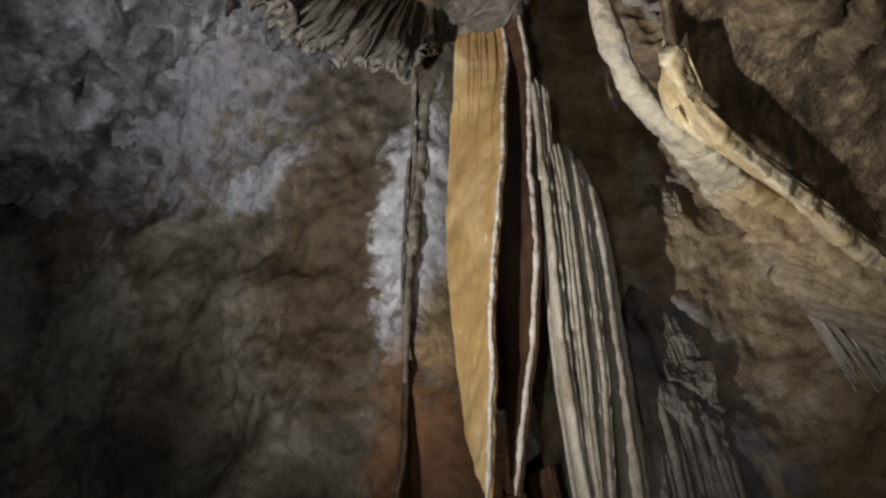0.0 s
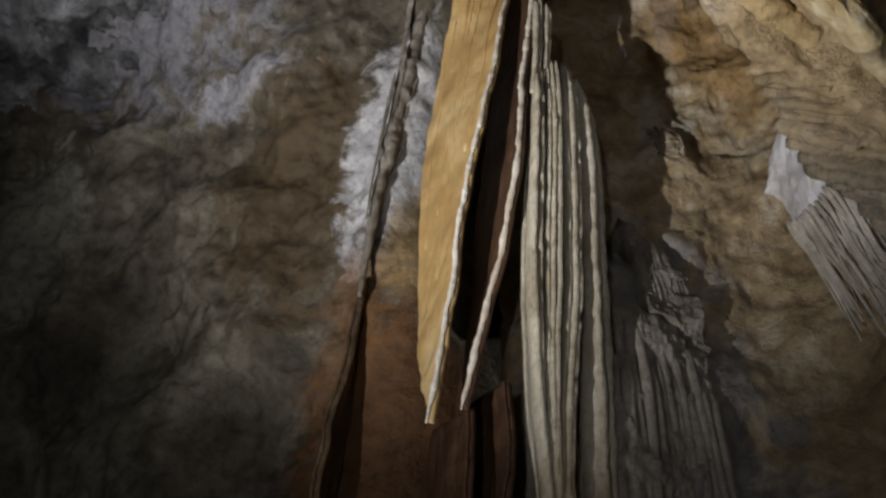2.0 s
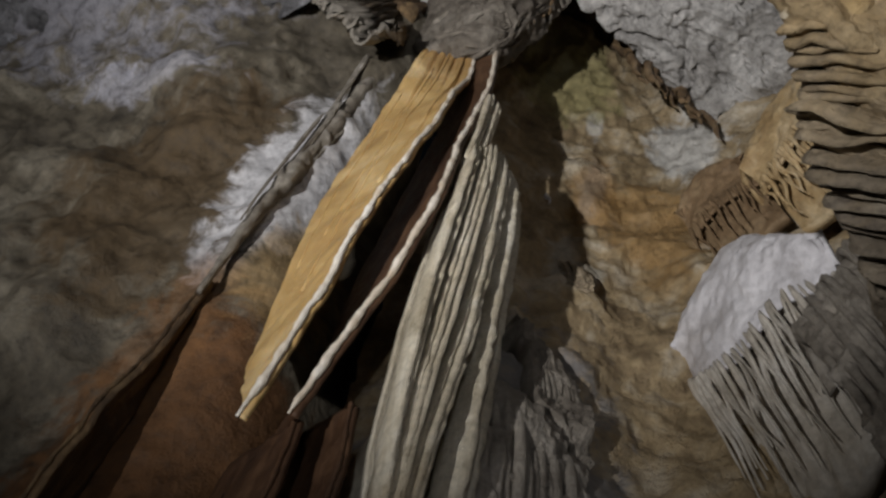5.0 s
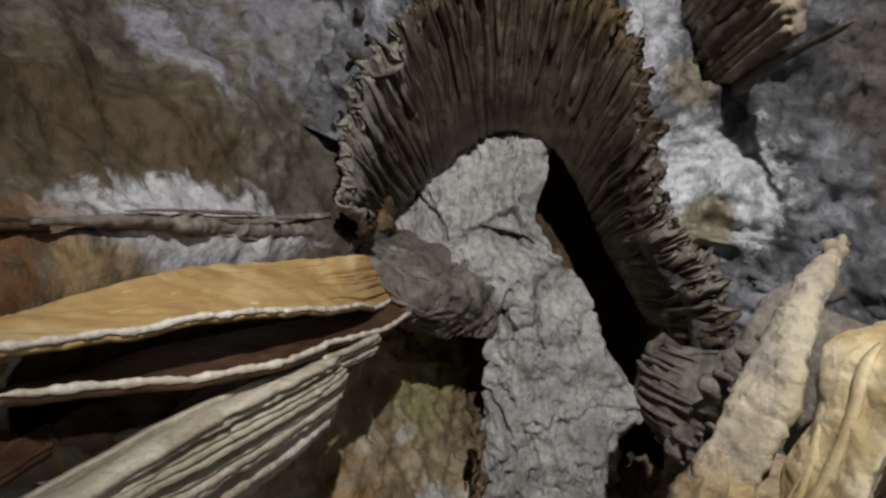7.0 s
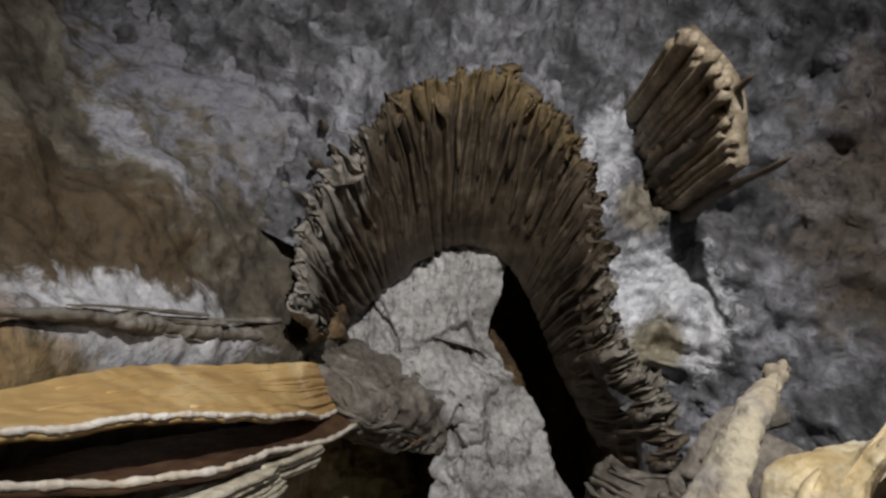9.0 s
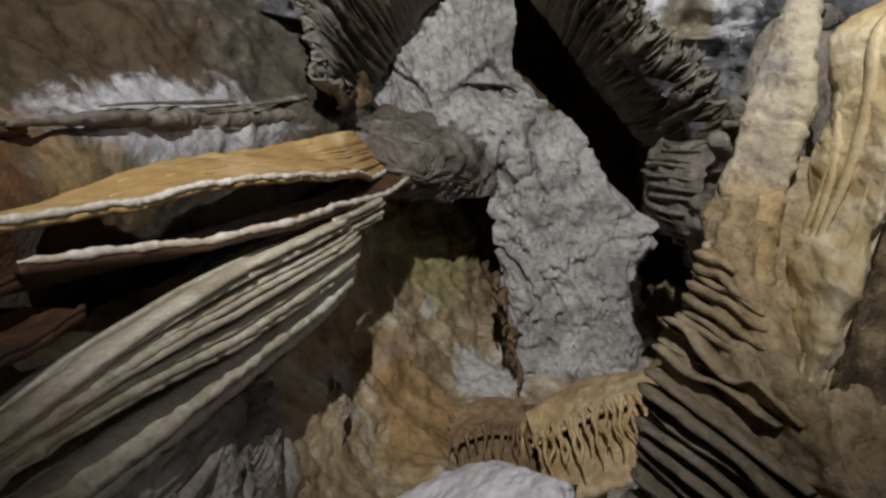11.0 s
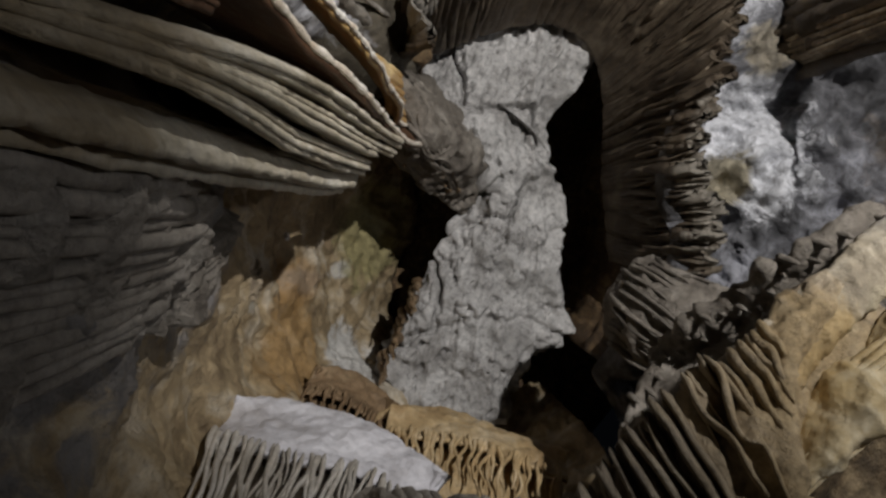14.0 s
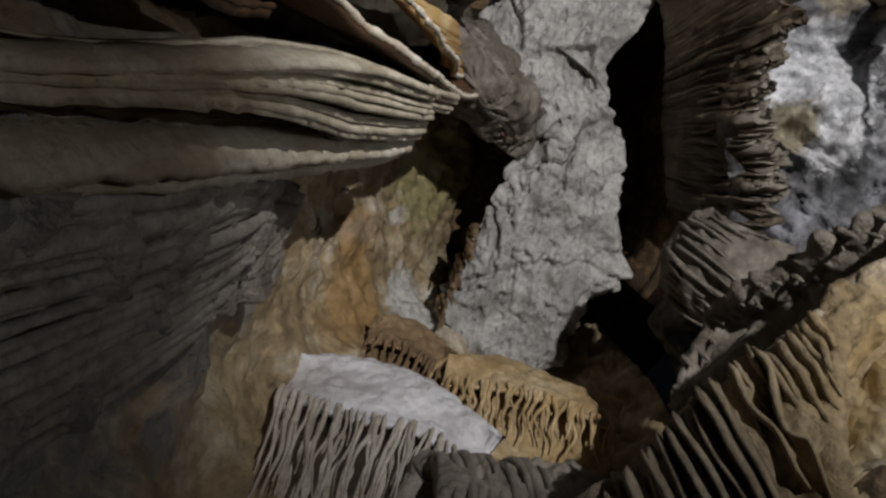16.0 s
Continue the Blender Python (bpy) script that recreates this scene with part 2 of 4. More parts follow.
def made(name, verts, faces, material, parent=None, label="", smooth=True):
    me = bpy.data.meshes.new(name)
    me.from_pydata(np.asarray(verts).reshape(-1, 3).tolist(), [], [list(map(int, f)) for f in faces])
    me.materials.append(material)
    me.polygons.foreach_set("use_smooth", [smooth] * len(me.polygons))
    me.update()
    ob = new(name, me)
    if parent is not None:
        ob.parent = parent
    if label:
        ob["label"] = label
    return ob


def slab(name, g, material, toward, lift=None, thick=0.05, parent=None, label="", even=False):
    """A rock shell: the grid g pushed along its normal by lift(points), with a back (even: following the front) and a rim."""
    n = normals(g, toward)
    front = g + n * (lift(g)[..., None] if lift else 0)
    back = (front if even else g) - n * thick
    nu, nv = g.shape[:2]
    f1, f2 = quads(nu, nv), quads(nu, nv, nu * nv)[:, ::-1]
    ring = [*(i * nv for i in range(nu)), *((nu - 1) * nv + j for j in range(1, nv)), *(i * nv + nv - 1 for i in range(nu - 2, -1, -1)), *(j for j in range(nv - 2, 0, -1))]
    rim = [(ring[k], ring[k - 1], ring[k - 1] + nu * nv, ring[k] + nu * nv) for k in range(len(ring))]
    return made(name, np.concatenate([front.reshape(-1, 3), back.reshape(-1, 3)]), [*f1, *f2, *rim], material, parent, label)


def rod(name, path, radii, material, parent=None, sides=7, flat=1.0, across=(1, 0, 0), knobs=0.12, seed=0, label=""):
    """A flute, drip or rib: a tapered, uneven tube along path; flat squashes it across the given direction."""
    p = np.asarray(path, float)
    r = np.asarray(radii, float)
    t = np.gradient(p, axis=0)
    t /= np.maximum(np.linalg.norm(t, axis=1, keepdims=True), 1e-9)
    a = np.asarray(across, float) - t * (t @ np.asarray(across, float))[:, None]
    a /= np.maximum(np.linalg.norm(a, axis=1, keepdims=True), 1e-9)
    b = np.cross(t, a)
    ang = np.arange(sides) * 2 * math.pi / sides
    ring = p[:, None] + r[:, None, None] * (np.cos(ang)[None, :, None] * a[:, None] * flat + np.sin(ang)[None, :, None] * b[:, None])
    bump = 1 + knobs * (fbm(ring, 22, 3, seed) + 0.6 * np.sin(p[:, None, 2:3] * 60 + seed)[..., 0] * 0.3)
    ring = p[:, None] + (ring - p[:, None]) * bump[..., None]
    n = len(p)
    v = np.concatenate([ring.reshape(-1, 3), p[:1], p[-1:]])
    f = []
    for i in range(n - 1):
        for k in range(sides):
            k2 = (k + 1) % sides
            f.append((i * sides + k, i * sides + k2, (i + 1) * sides + k2, (i + 1) * sides + k))
    for k in range(sides):
        k2 = (k + 1) % sides
        f.append((k2, k, n * sides))
        f.append(((n - 1) * sides + k, (n - 1) * sides + k2, n * sides + 1))
    return made(name, v, f, material, parent, label)


def pick(g, u, v):
    """The point of grid g at u, v (0 to 1)."""
    nu, nv = g.shape[:2]
    x, y = np.clip(u, 0, 1) * (nu - 1), np.clip(v, 0, 1) * (nv - 1)
    i, j = np.minimum(np.floor(x).astype(int), nu - 2), np.minimum(np.floor(y).astype(int), nv - 2)
    fx, fy = (x - i)[..., None], (y - j)[..., None]
    return g[i, j] * (1 - fx) * (1 - fy) + g[i + 1, j] * fx * (1 - fy) + g[i, j + 1] * (1 - fx) * fy + g[i + 1, j + 1] * fx * fy


def flutes(count, g, toward, material, parent, name="flute", v0=(0.0, 0.05), v1=(0.9, 1.0), radius=(0.012, 0.02), proud=0.3, drift=0.01, steps=26, flat=0.8, tip=0.35, seed=1, over=0.0, u0=0.01, u1=0.99, swell=0.0, bend=None):
    """Ribs that run along v over the grid g, side by side across u."""
    rng = random.Random(seed)
    n = normals(g, toward)
    for k in range(count):
        u = u0 + (u1 - u0) * (k + 0.5 + rng.uniform(-0.28, 0.28)) / count
        a, b = rng.uniform(*v0), rng.uniform(*v1)
        v = np.linspace(a, b, steps)
        wob = u + drift * np.array([noise.noise((k * 3.7, s * 3.0, seed)) for s in v])
        if bend is not None:
            wob = bend(wob, v)
        p, nn = pick(g, wob, v), pick(n, wob, v)
        big = rng.uniform(*radius)
        s = np.linspace(0, 1, steps)
        r = big * (1 - (1 - tip) * s ** 1.6) * np.clip(s * 9 + 0.35, 0, 1) * (1 + swell * np.sin(s * math.pi))
        p = p + nn * (r * proud)[:, None]
        if over:
            p[:, 2] -= over * rng.uniform(0.2, 1.0) * np.clip((s - 0.72) / 0.28, 0, 1) ** 1.3
        side = np.cross(np.gradient(p, axis=0), nn)[steps // 2]
        rod(name, p, r, material, parent, 7, flat, side, 0.14, seed * 50 + k)


# ---------------------------------------------------------------- walls, ceiling, floor
EYE = (0.3, -0.7, 1.6)


def rough_rock(amount, scale=2.2, seed=3, crag=0.5):
    def lift(p):
        return amount * (fbm(p, scale, 5, seed) * 0.8 + crag * ridged(p, scale * 1.9, 4, seed + 9) * 0.45 - 0.2)
    return lift


west = [
    [(-1.1, 0.40, -0.1), (-1.12, 0.30, 2.4), (-1.12, 0.24, 3.4), (-1.10, 0.18, 4.2), (-0.97, 0.06, 4.9), (-0.72, -0.16, 5.5), (-0.50, -0.36, 5.9)],
    [(-1.5, -0.2, -0.1), (-1.35, -0.22, 2.4), (-1.10, -0.24, 3.4), (-1.02, -0.36, 4.2), (-0.90, -0.36, 4.8), (-0.60, -0.5, 5.35), (-0.52, -0.58, 5.8)],
    [(-1.9, -0.4, -0.1), (-1.7, -0.45, 2.4), (-1.46, -0.52, 3.5), (-1.24, -0.56, 4.05), (-1.05, -0.55, 4.7), (-0.72, -0.72, 5.3), (-0.60, -0.8, 5.6)],
    [(-2.3, -0.8, -0.1), (-2.15, -0.85, 2.4), (-1.88, -1.0, 3.5), (-1.58, -0.97, 4.15), (-1.36, -0.96, 4.65), (-0.85, -1.05, 5.3), (-0.66, -1.0, 5.5)],
    [(-2.8, -1.2, -0.1), (-2.55, -1.25, 2.4), (-2.2, -1.3, 3.6), (-1.92, -1.3, 4.25), (-1.6, -1.3, 4.82), (-1.0, -1.45, 5.35), (-0.62, -1.3, 5.5)],
    [(-3.2, -2.2, -0.1), (-3.0, -2.1, 2.4), (-2.6, -2.0, 3.8), (-2.25, -1.9, 4.6), (-1.9, -1.8, 5.22), (-1.2, -1.85, 5.5), (-0.6, -1.6, 5.55)],
    [(-3.4, -3.4, -0.1), (-3.2, -3.3, 2.4), (-2.8, -3.1, 3.9), (-2.4, -2.8, 4.8), (-1.9, -2.5, 5.45), (-1.1, -2.3, 5.6), (-0.5, -1.9, 5.6)],
]
g_west = loft(west, 230, 300)
tagged(slab("wall_west", g_west, m_west, (1.5, -1.5, 1.6), lambda p: rough_rock(0.15, 1.9, 3, 0.3)(p) * np.clip(np.linspace(0, 1, p.shape[0]) * 3.5 - 0.1, 0.12, 1)[:, None], 0.15), "overhanging grey limestone cave wall with white calcite and rust stains", "cave wall", kind="structure")

north = [
    [(-1.1, 0.2, -0.1), (-1.05, 0.15, 2.0), (-0.98, 0.12, 2.9), (-0.95, 0.08, 3.8), (-0.85, 0.05, 4.6), (-0.72, 0.0, 5.4), (-0.5, -0.1, 6.2), (-0.3, -0.3, 7.0)],
    [(-0.8, 0.2, -0.1), (-0.72, 0.22, 2.0), (-0.62, 0.20, 2.85), (-0.64, 0.27, 3.5), (-0.70, 0.25, 4.2), (-0.62, 0.2, 5.2), (-0.42, 0.05, 6.2), (-0.2, -0.15, 7.1)],
    [(-0.72, 0.4, -0.1), (-0.62, 0.38, 2.0), (-0.56, 0.42, 2.8), (-0.53, 0.45, 3.5), (-0.58, 0.42, 4.1), (-0.56, 0.42, 5.2), (-0.38, 0.25, 6.2), (-0.1, 0.0, 7.1)],
    [(-0.6, 0.65, -0.1), (-0.54, 0.6, 2.0), (-0.50, 0.55, 2.9), (-0.48, 0.57, 3.5), (-0.44, 0.60, 4.5), (-0.50, 0.54, 5.27), (-0.33, 0.42, 6.3), (0.0, 0.1, 7.1)],
    [(-0.45, 0.9, -0.1), (-0.42, 0.85, 2.0), (-0.40, 0.80, 3.0), (-0.38, 0.80, 3.8), (-0.33, 0.83, 4.6), (-0.28, 0.76, 5.5), (-0.18, 0.66, 6.25), (0.1, 0.4, 7.1)],
    [(-0.15, 1.05, -0.1), (-0.15, 1.0, 2.0), (-0.14, 0.98, 3.0), (-0.16, 0.98, 4.0), (-0.20, 0.90, 5.0), (-0.08, 0.94, 5.6), (0.02, 0.88, 6.25), (0.22, 0.65, 7.1)],
    [(0.2, 1.1, -0.1), (0.2, 1.05, 2.0), (0.2, 1.02, 3.0), (0.2, 1.08, 4.2), (0.12, 1.05, 5.0), (0.12, 1.02, 5.7), (0.16, 0.96, 6.2), (0.35, 0.85, 7.0)],
    [(0.6, 1.15, -0.1), (0.6, 1.1, 2.0), (0.6, 1.1, 3.0), (0.6, 1.15, 4.2), (0.55, 1.1, 5.0), (0.5, 1.08, 5.6), (0.5, 1.0, 6.2), (0.6, 0.95, 6.9)],
    [(1.1, 1.2, -0.1), (1.1, 1.1, 2.0), (1.15, 1.1, 3.0), (1.15, 1.1, 4.2), (1.15, 1.1, 5.0), (1.1, 1.05, 5.6), (1.05, 1.0, 6.2), (1.05, 0.95, 6.8)],
    [(1.9, 0.9, -0.1), (1.9, 0.8, 2.0), (1.8, 0.75, 3.0), (1.7, 0.7, 4.2), (1.6, 0.6, 5.0), (1.5, 0.5, 5.6), (1.4, 0.5, 6.2), (1.3, 0.5, 6.8)],
]
g_north = loft(north, 250, 330)
tagged(slab("wall_north", g_north, m_north, EYE, rough_rock(0.055, 4.4, 7, 0.6), 0.12), "ochre and grey stained cave wall rising into the chimney", "cave wall", kind="structure")

lip = [(-0.52, -0.55), (-0.60, -0.72), (-0.64, -0.92), (-0.63, -1.16), (-0.53, -1.44), (-0.39, -1.70), (-0.15, -1.89), (0.06, -1.92), (0.25, -1.83), (0.43, -1.65), (0.59, -1.36), (0.69, -1.08), (0.82, -0.81), (1.02, -0.67), (1.14, -0.42), (1.15, -0.12), (1.15, 0.15)]
lip_z = 5.28


def outward(p, far, z):
    d = np.array((p[0] - 0.15, p[1] + 0.75)) / math.hypot(p[0] - 0.15, p[1] + 0.75)
    return (p[0] + d[0] * far, p[1] + d[1] * far, z)


ceiling_rails = []
for k, p in enumerate(lip):
    east = np.clip((p[0] - 0.2) / 0.9, 0, 1)
    ceiling_rails.append([(p[0], p[1], lip_z - 0.12 * east), outward(p, 0.18, lip_z + 0.06 - 0.1 * east), outward(p, 0.6, lip_z + 0.12 - 0.35 * east),
                          outward(p, 1.3, lip_z + 0.05 - 0.7 * east), outward(p, 2.4, 4.6 - 0.6 * east), outward(p, 3.0, 2.6), outward(p, 3.1, -0.1)])
g_ceil = loft(ceiling_rails[2:], 300, 300)
tagged(slab("ceiling", g_ceil, m_ceiling, EYE, rough_rock(0.13, 4.6, 21, 1.2), 0.15), "lumpy grey and white limestone cave ceiling", "ceiling", kind="structure")

u, v = np.meshgrid(np.linspace(0, 1, 220), np.linspace(0, 1, 240), indexing="ij")
edge_w = spline([(-0.62, -1.4), (-0.55, -1.0), (-0.58, -0.62), (-0.32, -0.36), (0.12, -0.36), (0.16, -0.05), (0.19, 0.3), (0.22, 0.55), (0.30, 1.1)], 240)
edge_e = spline([(0.35, -1.5), (0.26, -1.15), (0.32, -0.92), (0.42, -0.74), (0.50, -0.62), (0.78, -0.25), (1.08, 0.08), (1.10, 0.5), (1.10, 1.1)], 240)
flatg = edge_w[None] * (1 - u[..., None]) + edge_e[None] * u[..., None]
sag = 0.10 * (np.abs(u * 2 - 1) ** 4)
g_roof = np.concatenate([flatg, (6.12 + sag)[..., None]], -1)


def cracked(p):
    c1 = np.abs(p[..., 1] + 0.72 + 0.10 * np.sin(p[..., 0] * 9) + 0.06 * fbm(p, 6, 3, 5))
    c2 = np.abs(p[..., 0] - 0.30 + 0.10 * np.sin(p[..., 1] * 7 + 1.0) + 0.08 * fbm(p, 5, 3, 6)) + 10 * (p[..., 1] < -0.7)
    c3 = np.abs(p[..., 1] - 0.30 + 0.45 * (p[..., 0] - 0.7) + 0.04 * fbm(p, 8, 3, 8)) + 10 * (p[..., 0] < 0.45)
    dents = sum(much * np.exp(-(c / 0.022) ** 2) for c, much in ((c1, 1.0), (c2, 0.8), (c3, 0.5)))
    along = p @ np.array(((0.86, 0.20, 0), (-0.50, 0.34, 0), (0, 0, 1.0)))
    pits = np.clip(fbm(p, 19, 3, 37) - 0.30, 0, 1)
    return 0.10 * fbm(p, 2.4, 3, 31) + 0.045 * ridged(along, 4.6, 3, 33) + 0.009 * ridged(p, 13, 3, 35) - 0.09 * dents - 0.07 * pits - 0.03


tagged(slab("chimney_roof", g_roof, m_roof, EYE, cracked, 0.35), "pale grey pitted rock roof of the chimney with dark cracks", "cave roof", kind="structure")
cap = [[(-1.2, y, 7.05), (0.2, y, 7.25), (1.9, y, 7.0)] for y in (-2.2, -1.0, 0.3, 1.4)]
tagged(slab("chimney_top", loft(cap, 40, 40), m_rust, EYE, rough_rock(0.1, 2.0, 41), 0.1), "dark brown rock closing the chimney top", "cave roof", kind="structure")
shaft = [[(p[0] + 0.02, p[1] - 0.02, 5.7), (p[0] * 0.97 + 0.02, p[1] * 0.97, 6.4), (p[0], p[1], 7.2)] for p in lip]
tagged(slab("chimney_wall", loft(shaft, 150, 50), m_rust, (0.2, -0.6, 6.0), rough_rock(0.08, 3.0, 43), 0.1), "brown rock wall of the chimney shaft", "cave wall", kind="structure")
slabfloor = [[(x, y, 0.0) for y in (-6, -3, 0, 2.5)] for x in (-5, -2, 1, 5)]
tagged(slab("floor", loft(slabfloor, 90, 90), m_floor, (0, 0, 3), lambda p: 0.03 * fbm(p, 1.4, 4, 51), 0.2), "trodden muddy brown cave floor", "floor", kind="structure")


# ---------------------------------------------------------------- golden drapery
def wave_sheet(rear, front, nu, nv, ripple, seed):
    """A thin hanging sheet from its rear line to its free edge, gently folded."""
    g = loft([rear, [(np.array(a) + np.array(b)) / 2 for a, b in zip(rear, front)], front], nu, nv)
    n = normals(g, (0.8, -3, 1))
    a = np.linspace(0, 1, nu)[:, None]
    fold = ripple * a * (np.sin(g[..., 2] * 5.2 + seed) + 0.5 * np.sin(g[..., 2] * 11.7 + seed * 2)) + 0.006 * fbm(g, 9, 3, seed)
    return g + n * fold[..., None]


def drapery(label, rear, front, material, ripple, seed, rim_size, streaks, edging=m_rim, grooves=0):
    g = wave_sheet(rear, front, 110 if grooves else 40, 220 if grooves else 170, ripple, seed)
    if grooves:
        a, down = np.meshgrid(np.linspace(0, 1, 110), np.linspace(0, 1, 220), indexing="ij")
        a = a + 0.02 * np.sin(down * 9 + seed)
        long = 0.30 + 0.22 * np.sin(a * 17 + seed)
        g = g + normals(g, (0.8, -3, 1)) * (-0.035 * (1 - np.abs(np.sin(math.pi * grooves * a)) ** 0.35) * np.clip((long - down) * 7, 0, 1))[..., None]
    ob = slab("drapery", g, material, (0.8, -3, 1), None, 0.018)
    tagged(ob, label, "drapery formation", "hanging draperies")
    edge = g[-1]
    k = np.arange(len(edge))
    r = rim_size * (1 + 0.12 * np.sin(k * 1.9) + 0.15 * np.sin(k * 0.63 + seed))
    r[-8:] *= np.linspace(1, 0.3, 8)
    rod("rim", edge - np.array((0.004, 0.006, 0)), r, edging, ob, 7, 1.0, (0, 1, 0), 0.2, seed, "pale serrated rim" if edging == m_rim else "")
    if streaks:
        flutes(streaks, g, (0.8, -3, 1), material, ob, "ridge", (0.04, 0.3), (0.35, 0.92), (0.005, 0.008), 0.2, 0.02, 30, 1.3, 0.4, seed, u0=0.12, u1=0.85)
    return ob


gold_rear = [(-0.45, -0.45, 5.62), (-0.62, -0.42, 5.15), (-0.80, -0.36, 4.8), (-0.92, -0.33, 4.3), (-0.95, -0.30, 3.9), (-1.02, -0.24, 3.6), (-1.00, -0.22, 3.3)]
gold_front = [(-0.31, -0.29, 5.62), (-0.37, -0.22, 5.2), (-0.40, -0.25, 4.75), (-0.48, -0.27, 4.25), (-0.57, -0.27, 3.9), (-0.70, -0.24, 3.45), (-0.82, -0.24, 2.92)]
drapery("golden translucent calcite drapery with a pale serrated edge", gold_rear, gold_front, m_gold, 0.006, 1, 0.010, 4, m_rim, 6)
thin_rear = [(-0.42, -0.25, 5.4), (-0.62, -0.14, 4.95), (-0.85, -0.08, 4.4), (-0.95, -0.05, 3.9), (-0.98, -0.04, 3.5), (-1.0, -0.06, 3.1)]
thin_front = [(-0.24, -0.20, 5.35), (-0.30, -0.16, 4.9), (-0.39, -0.15, 4.4), (-0.45, -0.15, 3.85), (-0.60, -0.14, 3.4), (-0.74, -0.16, 2.95)]
drapery("thin red-brown drapery sheet, darkened for shade, with a pale rim", thin_rear, thin_front, m_shaded_sheet, 0.003, 4, 0.011, 0)
# Both lower sheets reach forward to shade the wall and curtain side.
low_rear = [(-1.10, -0.10, 3.1), (-1.12, -0.08, 2.6), (-1.15, -0.04, 2.0), (-1.2, 0.0, 1.3)]
low_front = [(-0.76, -0.14, 2.98), (-0.75, -0.10, 2.6), (-0.80, -0.04, 2.0), (-0.88, 0.02, 1.3)]
drapery("broken lower drapery sheet of rusty brown calcite, darkened for shade", low_rear, low_front, m_shaded_sheet, 0.012, 7, 0.006, 3, m_shaded_sheet)
low_rear = [(-1.10, -0.02, 3.2), (-1.12, 0.0, 2.6), (-1.15, 0.04, 2.0), (-1.2, 0.08, 1.3)]
low_front = [(-0.67, -0.06, 3.05), (-0.69, -0.03, 2.6), (-0.75, 0.03, 2.0), (-0.83, 0.08, 1.3)]
drapery("narrow brown drapery strip beside the curtain, darkened for shade", low_rear, low_front, m_shaded_sheet, 0.012, 8, 0.006, 3, m_shaded_sheet)
m_rib = rock("grey_brown_wall_rib", (0.10, 0.085, 0.07), (0.21, 0.19, 0.16), (0.36, 0.34, 0.31), 6.0, 0.35, 0.4, [], 0.6, 0.7, 34)
rib_path = spline([(-0.74, -0.50, 5.33), (-0.88, -0.47, 4.98), (-0.99, -0.46, 4.55), (-1.06, -0.46, 4.10), (-1.14, -0.43, 3.6)], 120)
rib_size = 0.060 * np.interp(np.arange(120), (0, 12, 70, 119), (0.5, 1.0, 0.85, 0.2)) * (1 + 0.10 * np.sin(np.arange(120) * 0.21))
rib = tagged(rod("wall_rib", rib_path, rib_size, m_rib, None, 16, 0.7, (0.35, 0.9, 0.2), 0.25, 9), "long grey-brown calcite rib on the white-crusted wall", "flowstone")
rib_rng = random.Random(12)
for k in range(16):
    start = rib_rng.randint(0, 40)
    stop = min(119, start + rib_rng.randint(22, 60))
    shift = np.array((0.035, 0.0, 0.0)) + np.array((0.02, -0.085, 0.0)) * ((k / 15) * 2 - 0.8) + np.array((0, 0, rib_rng.uniform(-0.05, 0.05)))
    line = rib_path[start:stop] + shift[None] * np.linspace(1.0, 0.45, stop - start)[:, None]
    rod("flute", line, 0.013 * np.interp(np.arange(stop - start), (0, 4, stop - start - 1), (0.4, 1, 0.3)), m_rib, rib, 7, 0.8, (0, 1, 0), 0.2, 500 + k)
rust_rear = [(-1.17, -0.42, 3.72), (-1.38, -0.32, 3.0), (-1.42, -0.3, 2.4), (-1.45, -0.3, 1.8)]
rust_front = [(-1.15, -0.43, 3.70), (-1.22, -0.42, 3.0), (-1.26, -0.42, 2.4), (-1.3, -0.4, 1.8)]
drapery("rust-brown calcite rib low on the stained wall", rust_rear, rust_front, m_rust, 0.01, 11, 0.006, 2, m_rust)

# ---------------------------------------------------------------- fluted curtain
left_edge = [(-0.385, -0.115, 4.50), (-0.44, -0.10, 3.95), (-0.51, -0.075, 3.42), (-0.56, -0.03, 3.0), (-0.60, 0.03, 2.65), (-0.66, 0.10, 2.2), (-0.72, 0.14, 1.6)]
mid_edge = [(-0.35, -0.01, 4.53), (-0.41, 0.03, 3.96), (-0.475, 0.06, 3.43), (-0.53, 0.09, 3.0), (-0.58, 0.12, 2.6), (-0.64, 0.16, 2.2), (-0.70, 0.18, 1.6)]
right_edge = [(-0.375, 0.10, 4.46), (-0.43, 0.165, 3.97), (-0.50, 0.195, 3.44), (-0.55, 0.215, 3.05), (-0.60, 0.225, 2.6), (-0.66, 0.22, 2.2), (-0.72, 0.22, 1.6)]
back_right = [(p[0] - 0.40, p[1] + 0.06, p[2] + 0.10) for p in right_edge]
g_curtain = loft([left_edge, mid_edge, right_edge], 60, 200)


def cleft(p):
    """Uneven backing with one deep cleft that widens downwards."""
    z = p[..., 2]
    centre = np.interp(z, (1.6, 2.2, 2.65, 3.35, 3.97, 4.5), (0.165, 0.140, 0.120, 0.098, 0.080, 0.050))
    half = np.interp(z, (1.6, 2.2, 2.65, 3.35, 4.0, 4.5), (0.040, 0.040, 0.042, 0.022, 0.014, 0.006))
    front = p[..., 0] > np.interp(z, (1.6, 2.6, 3.44, 4.5), (-0.80, -0.68, -0.58, -0.46))
    return 0.010 * fbm(p * np.array((1, 1, 0.2)), 14, 3, 61) - 0.06 - 0.34 * np.exp(-((p[..., 1] - centre) / half) ** 4) * front


curtain = slab("flowstone_curtain", loft([left_edge, mid_edge, right_edge, back_right], 160, 200), m_cream, (1.5, 0, 2.5), cleft, 0.02, even=True)
